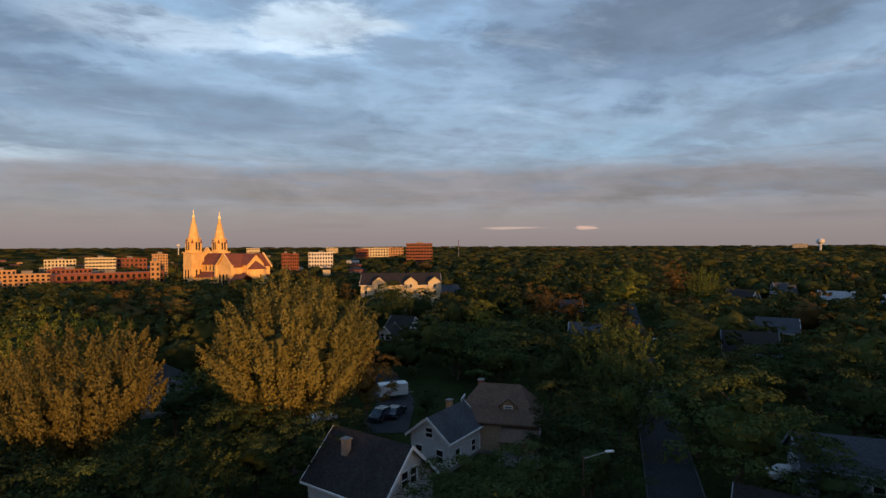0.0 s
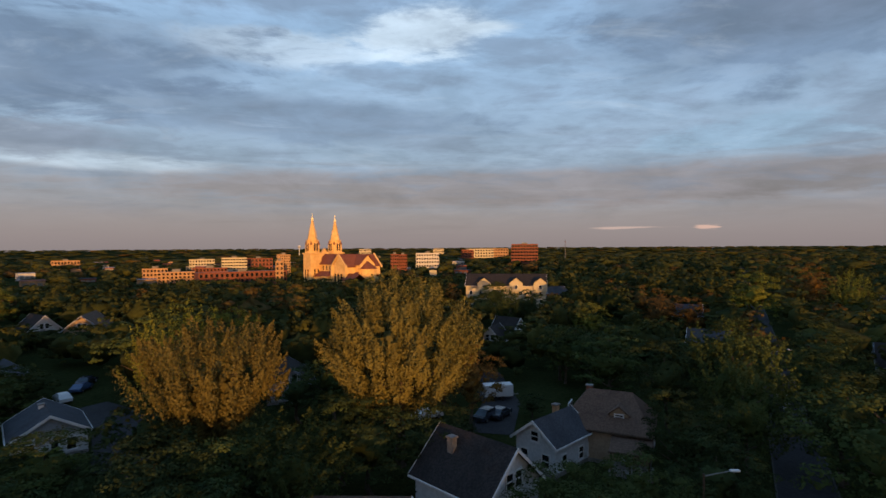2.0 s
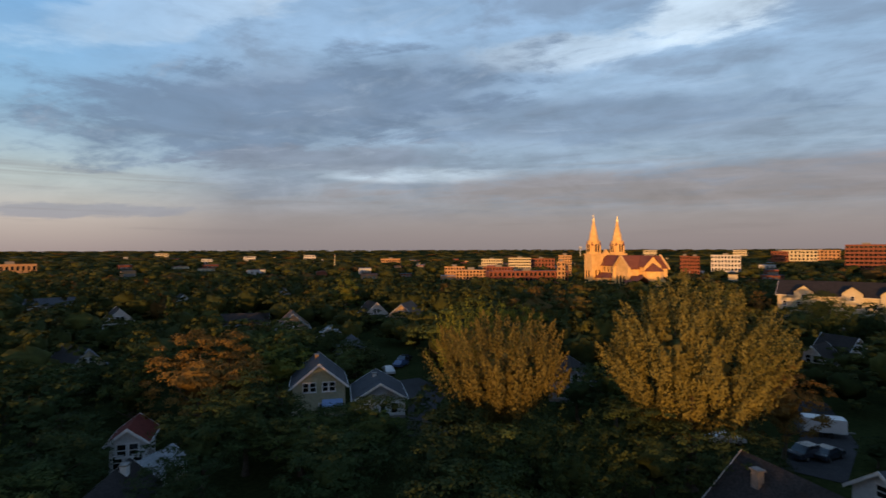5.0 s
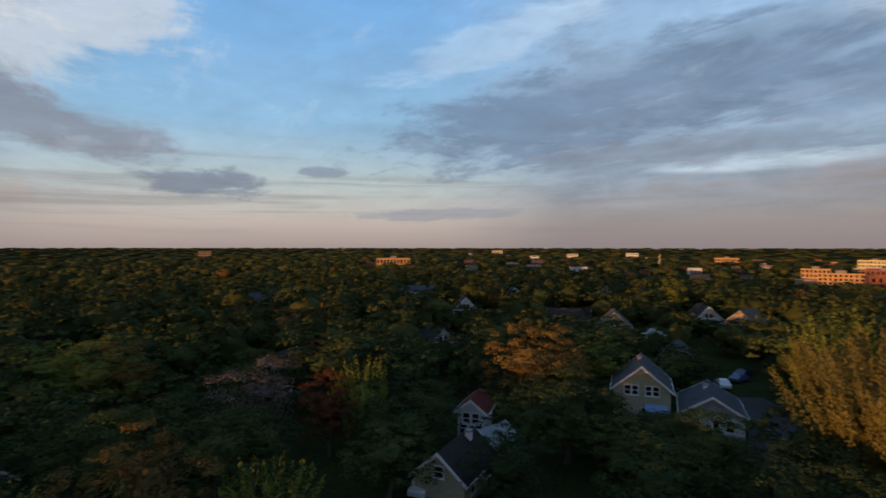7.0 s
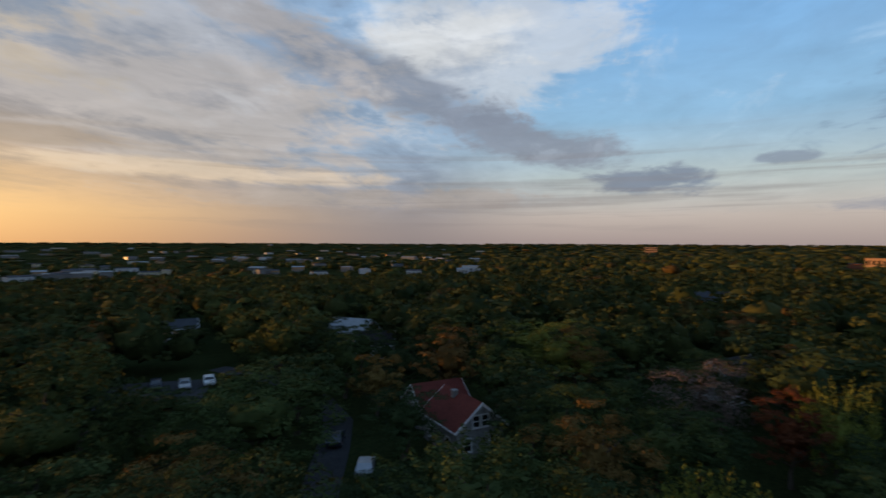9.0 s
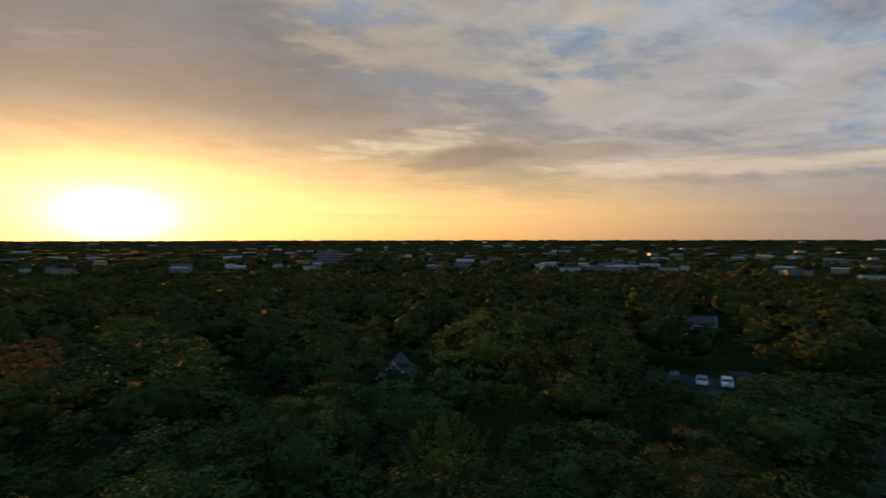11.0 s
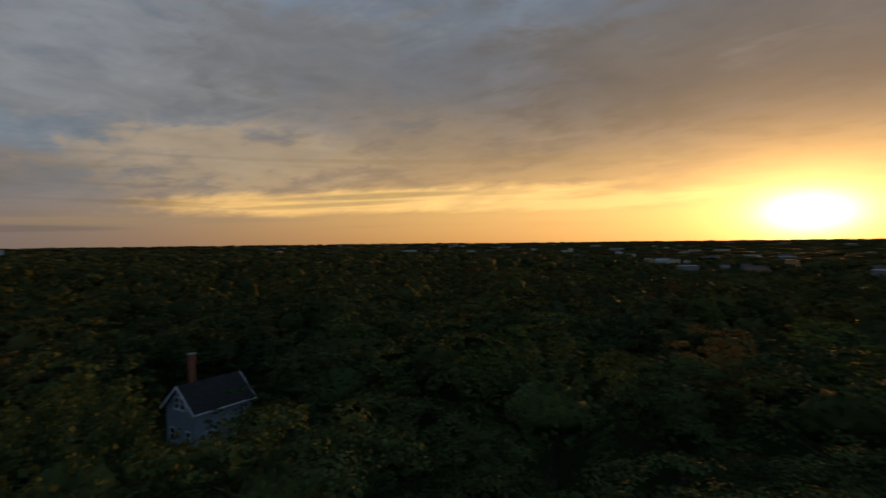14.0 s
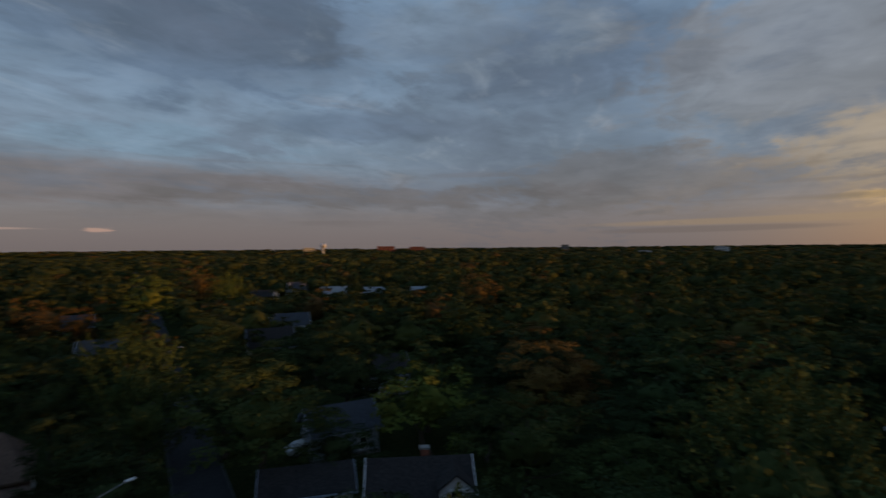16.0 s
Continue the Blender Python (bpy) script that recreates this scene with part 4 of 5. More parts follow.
def cathedral():
    c = spot(24.35, 508)
    r, a = way(24.35 - 90), way(24.35)
    ax = (16 * r - 20 * a) / 25.6
    rot = math.degrees(math.atan2(ax.y, ax.x))
    base = -14.0
    e = thing("cathedral", pose(c.x, c.y, base, 0, 0, rot), "large limestone cathedral with twin spires and red tile roofs", "church")
    e.scale = (0.9, 1.0, 0.95)
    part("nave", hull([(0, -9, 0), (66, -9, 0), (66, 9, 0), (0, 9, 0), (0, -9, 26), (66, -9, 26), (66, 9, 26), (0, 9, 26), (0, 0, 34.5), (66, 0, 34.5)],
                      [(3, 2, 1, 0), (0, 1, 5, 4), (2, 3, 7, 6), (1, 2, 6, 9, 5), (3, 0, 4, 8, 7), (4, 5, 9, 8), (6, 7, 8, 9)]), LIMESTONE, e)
    slab_roof(e, "nave_roof", -1, 67, -10.2, 10.2, 25.2, 34.8, TILE_RED)
    for k in (-1, 1):
        part("aisle", box(4, 64, min(k * 9, k * 16), max(k * 9, k * 16), 0, 14, bevel=0.15), LIMESTONE, e)
        part("aisle_roof", hull([(3, k * 8.9, 18.5), (65, k * 8.9, 18.5), (65, k * 17, 13.8), (3, k * 17, 13.8), (3, k * 8.9, 19), (65, k * 8.9, 19), (65, k * 17, 14.4), (3, k * 17, 14.4)],
                                [(0, 1, 2, 3), (4, 5, 6, 7), (0, 1, 5, 4), (1, 2, 6, 5), (2, 3, 7, 6), (3, 0, 4, 7)]), TILE_RED, e)
        for i in range(6):
            x = 9 + 5.6 * i
            part("buttress", box(x - 0.8, x + 0.8, min(k * 15.9, k * 17.6), max(k * 15.9, k * 17.6), 0, 12.5, bevel=0.2), LIMESTONE, e)
            arch_window(e, x + 2.8, k * 16.05, 4.0, 1.8, 6.5, 0 if k < 0 else 180)
            arch_window(e, x + 2.8, k * 9.05, 20.0, 1.5, 4.2, 0 if k < 0 else 180)
    # transept
    part("transept", hull([(42, -21, 0), (60, -21, 0), (60, 21, 0), (42, 21, 0), (42, -21, 24), (60, -21, 24), (60, 21, 24), (42, 21, 24), (51, -21, 34), (51, 21, 34)],
                          [(3, 2, 1, 0), (1, 2, 6, 5), (3, 0, 4, 7), (0, 1, 5, 8, 4), (2, 3, 7, 9, 6), (4, 8, 9, 7), (5, 6, 9, 8)]), LIMESTONE, e)
    slab_roof(e, "transept_roof", 41, 61, -20.6, 20.6, 23.4, 34.4, TILE_RED, "y")
    for k in (-1, 1):
        for q in (-1, 1):
            o = 11.2 * q
            part("gable_coping", hull([(51, k * 20.5, 34.6), (51 + o, k * 20.5, 22.6), (51 + o, k * 22.0, 22.6), (51, k * 22.0, 34.6), (51, k * 20.5, 36.2), (51 + o, k * 20.5, 24.2), (51 + o, k * 22.0, 24.2), (51, k * 22.0, 36.2)],
                                      [(0, 1, 2, 3), (4, 5, 6, 7), (0, 1, 5, 4), (1, 2, 6, 5), (2, 3, 7, 6), (3, 0, 4, 7)]), LIMESTONE, e)
        for x in (46.5, 51, 55.5):
            arch_window(e, x, k * 21.05, 9.0, 2.0, 9.0, 0 if k < 0 else 180)
    for x in (41.6, 60.4):
        part("pilaster", box(x - 1.3, x + 1.3, -22.2, -19.5, 0, 25.5, bevel=0.2), LIMESTONE, e)
    # chapel and sacristy on the near side
    part("chapel", box(58, 74, -24, -9, 0, 12, bevel=0.15), LIMESTONE, e)
    slab_roof(e, "chapel_roof", 57.3, 74.7, -24.8, -8.2, 11.8, 17.5, TILE_RED)
    part("side_chapel", box(24, 34, -21, -15.8, 0, 15, bevel=0.15), LIMESTONE, e)
    part("side_chapel_roof", hull([(23, -22, 14.8), (35, -22, 14.8), (35, -15.7, 14.8), (23, -15.7, 14.8), (27, -18, 18.4), (31, -18, 18.4)],
                                  [(0, 1, 2, 3), (0, 1, 5, 4), (1, 2, 5), (2, 3, 4, 5), (3, 0, 4)]), TILE_RED, e)
    part("apse", tube((66, 0, 0), (66, 0, 22), 8.6, 8.6, 14), LIMESTONE, e)
    part("apse_roof", tube((66, 0, 21.8), (66, 0, 29), 9.6, 0.3, 14), TILE_RED, e)
    # front gable between the towers
    part("front_gable", hull([(-1.5, -9, 0), (1.5, -9, 0), (1.5, 9, 0), (-1.5, 9, 0), (-1.5, -9, 30), (1.5, -9, 30), (1.5, 9, 30), (-1.5, 9, 30), (-1.5, 0, 41), (1.5, 0, 41)],
                             [(3, 2, 1, 0), (1, 2, 6, 9, 5), (3, 0, 4, 8, 7), (0, 1, 5, 4), (2, 3, 7, 6), (4, 5, 9, 8), (6, 7, 8, 9)]), LIMESTONE, e)
    for k in (-1, 1):
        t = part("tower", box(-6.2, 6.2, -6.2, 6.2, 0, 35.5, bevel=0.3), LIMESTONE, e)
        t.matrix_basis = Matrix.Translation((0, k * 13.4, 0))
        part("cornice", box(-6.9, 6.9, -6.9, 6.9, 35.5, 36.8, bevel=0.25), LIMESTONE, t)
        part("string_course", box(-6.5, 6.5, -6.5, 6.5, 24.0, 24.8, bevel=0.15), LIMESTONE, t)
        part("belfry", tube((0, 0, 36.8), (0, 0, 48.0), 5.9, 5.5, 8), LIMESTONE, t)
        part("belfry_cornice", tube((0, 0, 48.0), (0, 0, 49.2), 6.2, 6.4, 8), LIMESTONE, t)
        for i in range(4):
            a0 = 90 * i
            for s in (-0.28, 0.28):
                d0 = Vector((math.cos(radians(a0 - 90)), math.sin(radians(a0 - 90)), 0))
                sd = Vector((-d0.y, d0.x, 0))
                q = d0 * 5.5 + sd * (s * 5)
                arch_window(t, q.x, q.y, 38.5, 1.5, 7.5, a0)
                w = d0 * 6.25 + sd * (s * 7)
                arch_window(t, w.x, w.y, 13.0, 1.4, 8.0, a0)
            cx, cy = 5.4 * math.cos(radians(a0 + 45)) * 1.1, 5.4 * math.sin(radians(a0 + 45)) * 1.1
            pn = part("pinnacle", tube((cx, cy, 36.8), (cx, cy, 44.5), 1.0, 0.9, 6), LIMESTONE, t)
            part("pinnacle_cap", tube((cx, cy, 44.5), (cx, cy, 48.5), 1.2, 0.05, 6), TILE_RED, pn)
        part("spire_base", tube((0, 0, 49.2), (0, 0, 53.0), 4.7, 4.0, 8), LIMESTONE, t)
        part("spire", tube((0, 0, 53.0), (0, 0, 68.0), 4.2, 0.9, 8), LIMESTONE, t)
        part("lantern", tube((0, 0, 68.0), (0, 0, 70.4), 1.3, 1.1, 8), GILT, t, "bright gilt lantern")
        part("finial", tube((0, 0, 70.4), (0, 0, 75.0), 0.5, 0.12, 6), GILT, t)
        part("cross_arm", box(-0.9, 0.9, -0.15, 0.15, 73.3, 73.7), GILT, t)
    VIEWS.append((22.2, 4.2, 490, -3.15))
    KEEP.append((spot(21.5, 485).x, spot(21.5, 485).y, 62))


cathedral()


# ---- larger buildings ----
PANE_MESH = {}


def block(az, d, w, depth, top, base, mat, floors, bays, label, turn=0.0, flat_roof=CONCRETE, band=None, ww=0.5, hh=0.55, crest=True):
    """A flat-roofed building with rows of windows on the sides that face the camera."""
    p = spot(az, d)
    e = thing("building", pose(p.x, p.y, base, 0, 0, az + turn), label, "building", "town buildings")
    h = top - base
    part("wall", box(-w / 2, w / 2, -depth / 2, depth / 2, -1, h, bevel=0.1), mat, e)
    part("roof", box(-w / 2 + 0.5, w / 2 - 0.5, -depth / 2 + 0.5, depth / 2 - 0.5, h - 0.1, h + 0.15), flat_roof, e)
    if crest:
        part("parapet", box(-w / 2 - 0.15, w / 2 + 0.15, -depth / 2 - 0.15, -depth / 2 + 0.35, h - 0.5, h + 0.7), mat, e)
        u = min(w, depth) * 0.18
        part("roof_plant", box(-u, u, -u * 0.6, u * 0.8, h + 0.1, h + 3.0, bevel=0.05), flat_roof, e)
    if floors:
        fh = h / floors
        pw, ph = w / bays * ww, fh * hh
        me = None
        for f in range(floors):
            for b in range(bays):
                x, z = -w / 2 + w * (b + 0.5) / bays, fh * (f + 0.5)
                if me is None:
                    o = part("window", box(-pw / 2, pw / 2, -0.12, 0.1, -ph / 2, ph / 2), PANE, e)
                    me = o.data
                else:
                    o = new("window", me)
                    o.parent = e
                o.location = (x, -depth / 2 - 0.02, z)
        if band:
            for f in range(floors):
                part("spandrel", box(-w / 2 - 0.2, w / 2 + 0.2, -depth / 2 - 0.3, -depth / 2 + 0.05, fh * f + fh * (0.5 + hh / 2) + 0.1, fh * (f + 1.5 - hh / 2) - 0.1 if f < floors - 1 else h), band, e)
    KEEP.append((p.x, p.y, w * 0.55))
    if d < 700 or d > 2400:
        VIEWS.append((az, math.degrees(w * 0.5 / d), d, math.degrees(math.atan((base + h * 0.72 - H) / d))))
    return e


# red brick office block on the skyline
block(2.6, 900, 44, 26, 29.5, -2.0, BRICK_RED, 6, 9, "six-storey red brick office block with dark window bands", band=BRICK_RED, ww=0.78, hh=0.5)
# long red brick works and its neighbours
block(32.6, 560, 84, 22, 2.0, -15.0, BRICK_RED, 3, 18, "long red brick warehouse with rows of dark windows", 14)
block(38.6, 600, 34, 22, 1.5, -12.0, BRICK_TAN, 4, 9, "sunlit tan brick building with small windows")
block(35.6, 640, 36, 22, 3.5, -12.0, BRICK_RED, 4, 10, "red brick building with flat roof")
block(28.9, 545, 8, 12, 12.0, -15.0, BRICK_TAN, 6, 2, "narrow tan brick stair tower")
block(28.5, 720, 17, 14, 16.5, -10.0, BRICK_TAN, 8, 6, "tall tan apartment block")
block(33.3, 820, 34, 18, 11.5, -10.0, CREAM, 5, 9, "pale office building with long windows", ww=0.8, hh=0.4)
block(31, 900, 44, 20, 9.0, -10.0, BRICK_RED, 3, 8, "low red brick flat-roofed building")
block(36.3, 1000, 40, 20, 6.5, -10.0, CREAM, 3, 9, "low pale flat-roofed office building")
block(40.4, 700, 26, 18, 2.0, -12.0, BRICK_TAN, 3, 7, "tan brick building on the slope")
block(16.8, 760, 11, 14, 15.5, -8.0, BRICK_RED, 5, 4, "square dark red brick building")
block(15.9, 780, 12, 14, 14.5, -8.0, BRICK_RED, 5, 4, "dark red brick building beside its twin")
block(13.2, 820, 36, 18, 16.0, -6.0, WHITE, 4, 9, "white flat-roofed office building catching the sun")
block(7.3, 1300, 60, 20, 21.0, 0.0, CREAM, 3, 9, "pale far building in low sun")
block(8.8, 1250, 30, 20, 19.0, 0.0, BRICK_RED, 3, 8, "far red building in sun")
block(5.8, 1400, 70, 20, 21.0, 0.0, BRICK_TAN, 3, 10, "far tan building in sun")
block(81.4, 640, 40, 20, 12.0, -2.0, BRICK_TAN, 2, 10, "long low building with sunlit wall")
block(47.4, 1100, 40, 20, 6.0, -8.0, BRICK_TAN, 2, 9, "low tan far building")
block(187.32, 1000, 46, 26, 3.0, -22.0, CONCRETE, 5, 8, "grey concrete office block on the plain")
for az, d, w, top, mt in ((317.4, 3000, 100, 35, BRICK_RED), (314.0, 3050, 90, 32, BRICK_RED), (325.6, 3000, 60, 30, CREAM), (298.0, 2600, 34, 34, CONCRETE),
                          (290.0, 1500, 30, 12, WHITE), (283.0, 1900, 40, 20, WHITE), (20.0, 2200, 50, 20, CREAM), (12.0, 2400, 50, 20, CREAM),
                          (70.0, 2200, 44, 14, CREAM), (62.0, 1500, 30, 8, WHITE), (56.0, 1700, 36, 9, WHITE), (66.0, 1250, 22, 6, WHITE), (100.5, 2000, 40, 13, BRICK_TAN)):
    block(az, d, w, 20, top, land(*spot(az, d).xy), mt, 3, 8, "far flat-roofed building near the skyline", crest=False)

# cream apartment house with cross gables
apt = house(4.6, 205.0, 2.0, 30.0, 13.0, 10.2, 14.2, CREAM, ROOF_DARK, "cream three-storey apartment house with dark roof and gables", "ul", low=6.8, side_wins=8)
for x in (-8.0, 4.0, 13.0):
    dormer(apt, x, -7.4, 8.0, 5.0, 3.2, 6.0, CREAM, ROOF_DARK)
for x in np.linspace(-13.1, 13.1, 8):
    window_part(apt, Matrix.Translation((x, -6.52, 7.4)), 1.0, 1.4)


def water_tower(az, d, r, z, mat, label):
    p = spot(az, d)
    g = land(p.x, p.y)
    e = thing("water_tower", pose(p.x, p.y, g), label, "water tower")
    bm = bmesh.new()
    bmesh.ops.create_uvsphere(bm, u_segments=20, v_segments=12, radius=r, matrix=Matrix.LocRotScale((0, 0, z - g), None, (1, 1, 0.85)))
    part("tank", bm, mat, e, smooth=True)
    part("stem", tube((0, 0, -1), (0, 0, z - g - r * 0.6), r * 0.32, r * 0.22, 12), mat, e)
    part("foot", tube((0, 0, -1), (0, 0, 5), r * 0.6, r * 0.33, 12), mat, e)


water_tower(-35.9, 1500, 8.5, 33, WHITE, "white ball-shaped water tower on a slim stem")
water_tower(26.9, 2400, 7, 33, WHITE, "small white water tower on the skyline")


def radio_mast(az, d, top, label):
    p = spot(az, d)
    g = land(p.x, p.y)
    e = thing("radio_mast", pose(p.x, p.y, g), label, "mast")
    part("mast", tube((0, 0, -1), (0, 0, top - g), 1.1, 0.5, 4), STEEL, e)
    for z in (0.35, 0.65, 0.9):
        part("platform", box(-1.6, 1.6, -1.6, 1.6, (top - g) * z, (top - g) * z + 0.5), BRICK_RED, e)


radio_mast(-1.7, 1250, 41, "slim red and grey radio mast on the skyline")
radio_mast(53.4, 900, 18, "slim grey mast beyond the trees")


# warehouses of the plain
def warehouse(az, d, w, l, h, rot, wall, roof, label):
    p = spot(az, d)
    z = land(p.x, p.y)
    e = thing("warehouse", pose(p.x, p.y, z, 0, 0, rot), label, "warehouse", "warehouses of the plain")
    part("wall", box(-w / 2, w / 2, -l / 2, l / 2, -1, h), wall, e)
    part("roof", hull([(-w / 2 - 0.5, -l / 2 - 0.5, h), (w / 2 + 0.5, -l / 2 - 0.5, h), (w / 2 + 0.5, l / 2 + 0.5, h), (-w / 2 - 0.5, l / 2 + 0.5, h), (-w / 2 - 0.5, 0, h + l * 0.07), (w / 2 + 0.5, 0, h + l * 0.07)],
                      [(0, 1, 2, 3), (0, 1, 5, 4), (2, 3, 4, 5), (1, 2, 5), (3, 0, 4)]), roof, e)
    for x in (-0.3, 0.0, 0.3):
        part("loading_door", box(w * x - 2, w * x + 2, -l / 2 - 0.12, -l / 2 + 0.1, 0, h * 0.6), STEEL, e)
    KEEP.append((p.x, p.y, w * 0.6))
    if d < 1100:
        VIEWS.append((az, math.degrees(w * 0.45 / d), d, math.degrees(math.atan((z + h * 0.3 - H) / d))))


rnd = random.Random(5)
for i in range(70):
    az = rnd.uniform(9, 46) if i % 3 else rnd.uniform(44, 84)
    d = 650 * (3.4 ** rnd.random())
    warehouse(az, d, rnd.uniform(10, 26), rnd.uniform(9, 16), rnd.uniform(4, 9), az + rnd.choice((0, 14, -20, 90)), rnd.choice((BRICK_RED, BRICK_TAN, CREAM, BRICK_RED, WHITE)),
              rnd.choice((ROOF_BROWN, ROOF_GREY, ROOF_PALE, TILE_RED)), "small town building with low pitched roof")
for i in range(250):
    az = rnd.uniform(118, 236) if i % 5 else rnd.uniform(236, 262)
    d = 760 * (4.6 ** rnd.random())
    if az > 228:
        d = max(d, 1300)
    w = rnd.uniform(9, 34) * (0.6 + d / 2500)
    warehouse(az, d, w, rnd.uniform(12, 26), rnd.uniform(4, 8), az + rnd.choice((0, 0, 20, -25, 90)), rnd.choice((WHITE, CREAM, CONCRETE, BRICK_TAN, STEEL)),
              rnd.choice((ROOF_PALE, ROOF_GREY, ROOF_GREY, ROOF_GREY, STEEL)), "low flat warehouse with pale metal roof")


# ---- vehicles and street furniture ----
def car(az, d, heading, paint, label, tall=1.45, long=4.5):
    p = spot(az, d)
    e = thing("car", pose(p.x, p.y, land(p.x, p.y) + 0.08, 0, 0, heading), label, "car", "parked cars")
    a, b = long / 2, 0.9
    prof = [(-a, 0.35), (-a, 0.8), (-a * 0.92, 0.95), (-a * 0.35 * 2.2, 0.98), (-a * 0.5, tall), (a * 0.2, tall), (a * 0.52, 0.98), (a * 0.95, 0.85), (a, 0.6), (a, 0.35)]
    n = len(prof)
    pts = [(x, -b * (0.82 if z > 1.1 else 1.0), z) for x, z in prof] + [(x, b * (0.82 if z > 1.1 else 1.0), z) for x, z in prof]
    part("body", hull(pts, [tuple(range(n)), tuple(range(n, 2 * n))] + [(i, (i + 1) % n, n + (i + 1) % n, n + i) for i in range(n)]), paint, e)
    for k in (-1, 1):
        part("side_window", hull([(-a * 0.66, k * 0.885, 1.0), (a * 0.44, k * 0.885, 1.0), (a * 0.16, k * 0.765, tall - 0.08), (-a * 0.46, k * 0.765, tall - 0.08),
                                  (-a * 0.66, k * 0.8, 1.0), (a * 0.44, k * 0.8, 1.0), (a * 0.16, k * 0.7, tall - 0.08), (-a * 0.46, k * 0.7, tall - 0.08)],
                                 [(0, 1, 2, 3), (4, 5, 6, 7), (0, 1, 5, 4), (1, 2, 6, 5), (2, 3, 7, 6), (3, 0, 4, 7)]), PANE, e)
        for x in (-a * 0.6, a * 0.62):
            wh = part("wheel", tube((x, k * 0.70, 0.32), (x, k * 0.93, 0.32), 0.32, 0.32, 12), RUBBER, e)
            part("rim", tube((x, k * 0.92, 0.32), (x, k * 0.945, 0.32), 0.19, 0.19, 10), STEEL, wh)
    part("windscreen", hull([(a * 0.24, -0.68, tall - 0.06), (a * 0.24, 0.68, tall - 0.06), (a * 0.51, 0.8, 1.02), (a * 0.51, -0.8, 1.02),
                             (a * 0.20, -0.68, tall - 0.10), (a * 0.20, 0.68, tall - 0.10), (a * 0.47, 0.8, 0.98), (a * 0.47, -0.8, 0.98)],
                            [(0, 1, 2, 3), (4, 5, 6, 7), (0, 1, 5, 4), (1, 2, 6, 5), (2, 3, 7, 6), (3, 0, 4, 7)]), PANE, e)
    KEEP.append((p.x, p.y, 1.0))
    if d < 110:
        VIEWS.append((az, math.degrees(1.3 / d), d, math.degrees(math.atan((0.5 - H) / d))))


car(47.7, 106, 150, CAR_WHITE, "white station wagon parked on the drive")
car(46.3, 112, 110, CAR_BLUE, "dark blue car parked on the drive")
car(45.9, 117, 110, CAR_DARK, "dark car parked behind another")
car(78.1, 53.5, 150, CAR_WHITE, "white car parked beside the cottage", 1.6)
car(130.62, 57, 215, CAR_SILVER, "silver car parked on the lane")
car(133.82, 66, 215, CAR_DARK, "dark car parked along the lane")
car(13.3, 76, 40, CAR_WHITE, "white car under the poplar")
car(6.6, 76, 60, CAR_DARK, "dark pickup parked in the yard", 1.7, 5.2)
car(5.3, 77, 70, CAR_DARK, "dark car parked in the yard")
car(-21.9, 90, 70, CAR_DARK, "dark car parked along the street")
car(-21.6, 98, 70, CAR_SILVER, "silver car parked along the street")
car(326.2, 66, 345, CAR_WHITE, "white car parked beside the house")
car(324.6, 66, 345, CAR_SILVER, "silver car parked beside the house")
car(58, 136, 150, CAR_WHITE, "white car before the brown house")
car(148.62, 99, 60, CAR_SILVER, "silver car in the parking lot")
car(151.12, 101, 62, CAR_DARK, "dark car in the parking lot")
car(146.42, 100, 60, CAR_WHITE, "white car in the parking lot")

p = spot(5.6, 86)
e = thing("box_trailer", pose(p.x, p.y, 0.1, 0, 0, 20), "white enclosed box trailer standing in the yard", "trailer")
part("box", box(-2.4, 2.4, -1.0, 1.0, 0.6, 2.5, bevel=0.08), CAR_WHITE, e)
part("drawbar", box(2.4, 3.5, -0.08, 0.08, 0.6, 0.75), STEEL, e)
for x in (-0.6, 0.6):
    for k in (-1, 1):
        part("wheel", tube((x, k * 0.85, 0.36), (x, k * 1.06, 0.36), 0.36, 0.36, 12), RUBBER, e)
VIEWS.append((5.6, 2.6, 86, -15.5))


def street_lamp(az, d, heading, h=8.6):
    p = spot(az, d)
    e = thing("street_lamp", pose(p.x, p.y, land(p.x, p.y), 0, 0, heading), "steel street lamp with a long arm and flat head", "street lamp", "street lamps")
    part("pole", tube((0, 0, -0.3), (0, 0, h), 0.13, 0.08, 8), DARKWOOD, e)
    part("arm", tube((0, 0, h - 0.2), (2.2, 0, h + 0.25), 0.05, 0.04, 6), STEEL, e)
    part("lamp_head", box(2.0, 2.75, -0.16, 0.16, h + 0.16, h + 0.32, bevel=0.05), CAR_WHITE, e)
    VIEWS.append((az, 2.6, d, math.degrees(math.atan((h - 1.2 - H) / d))))


street_lamp(-15.0, 45, 10, 7.4)
street_lamp(-20.9, 96, 10)
# white picket fence by the low house
p = spot(16.6, 42)
e = thing("picket_fence", pose(p.x, p.y, 0, 0, 0, -34), "white wooden picket fence beside the house", "fence")
for z in (0.4, 1.1):
    part("rail", box(-3.0, 3.0, 0.04, 0.10, z, z + 0.09), TRIM, e)
me = None
for i in range(31):
    if me is None:
        o = part("picket", hull([(-0.05, 0, 0.05), (0.05, 0, 0.05), (0.05, 0, 1.25), (0, 0, 1.38), (-0.05, 0, 1.25), (-0.05, 0.03, 0.05), (0.05, 0.03, 0.05), (0.05, 0.03, 1.25), (0, 0.03, 1.38), (-0.05, 0.03, 1.25)],
                                [(0, 1, 2, 3, 4), (5, 6, 7, 8, 9), (0, 1, 6, 5), (1, 2, 7, 6), (2, 3, 8, 7), (3, 4, 9, 8), (4, 0, 5, 9)]), TRIM, e)
        me = o.data
    else:
        o = new("picket", me)
        o.parent = e
    o.location = (-3.0 + 0.2 * i, 0, 0)
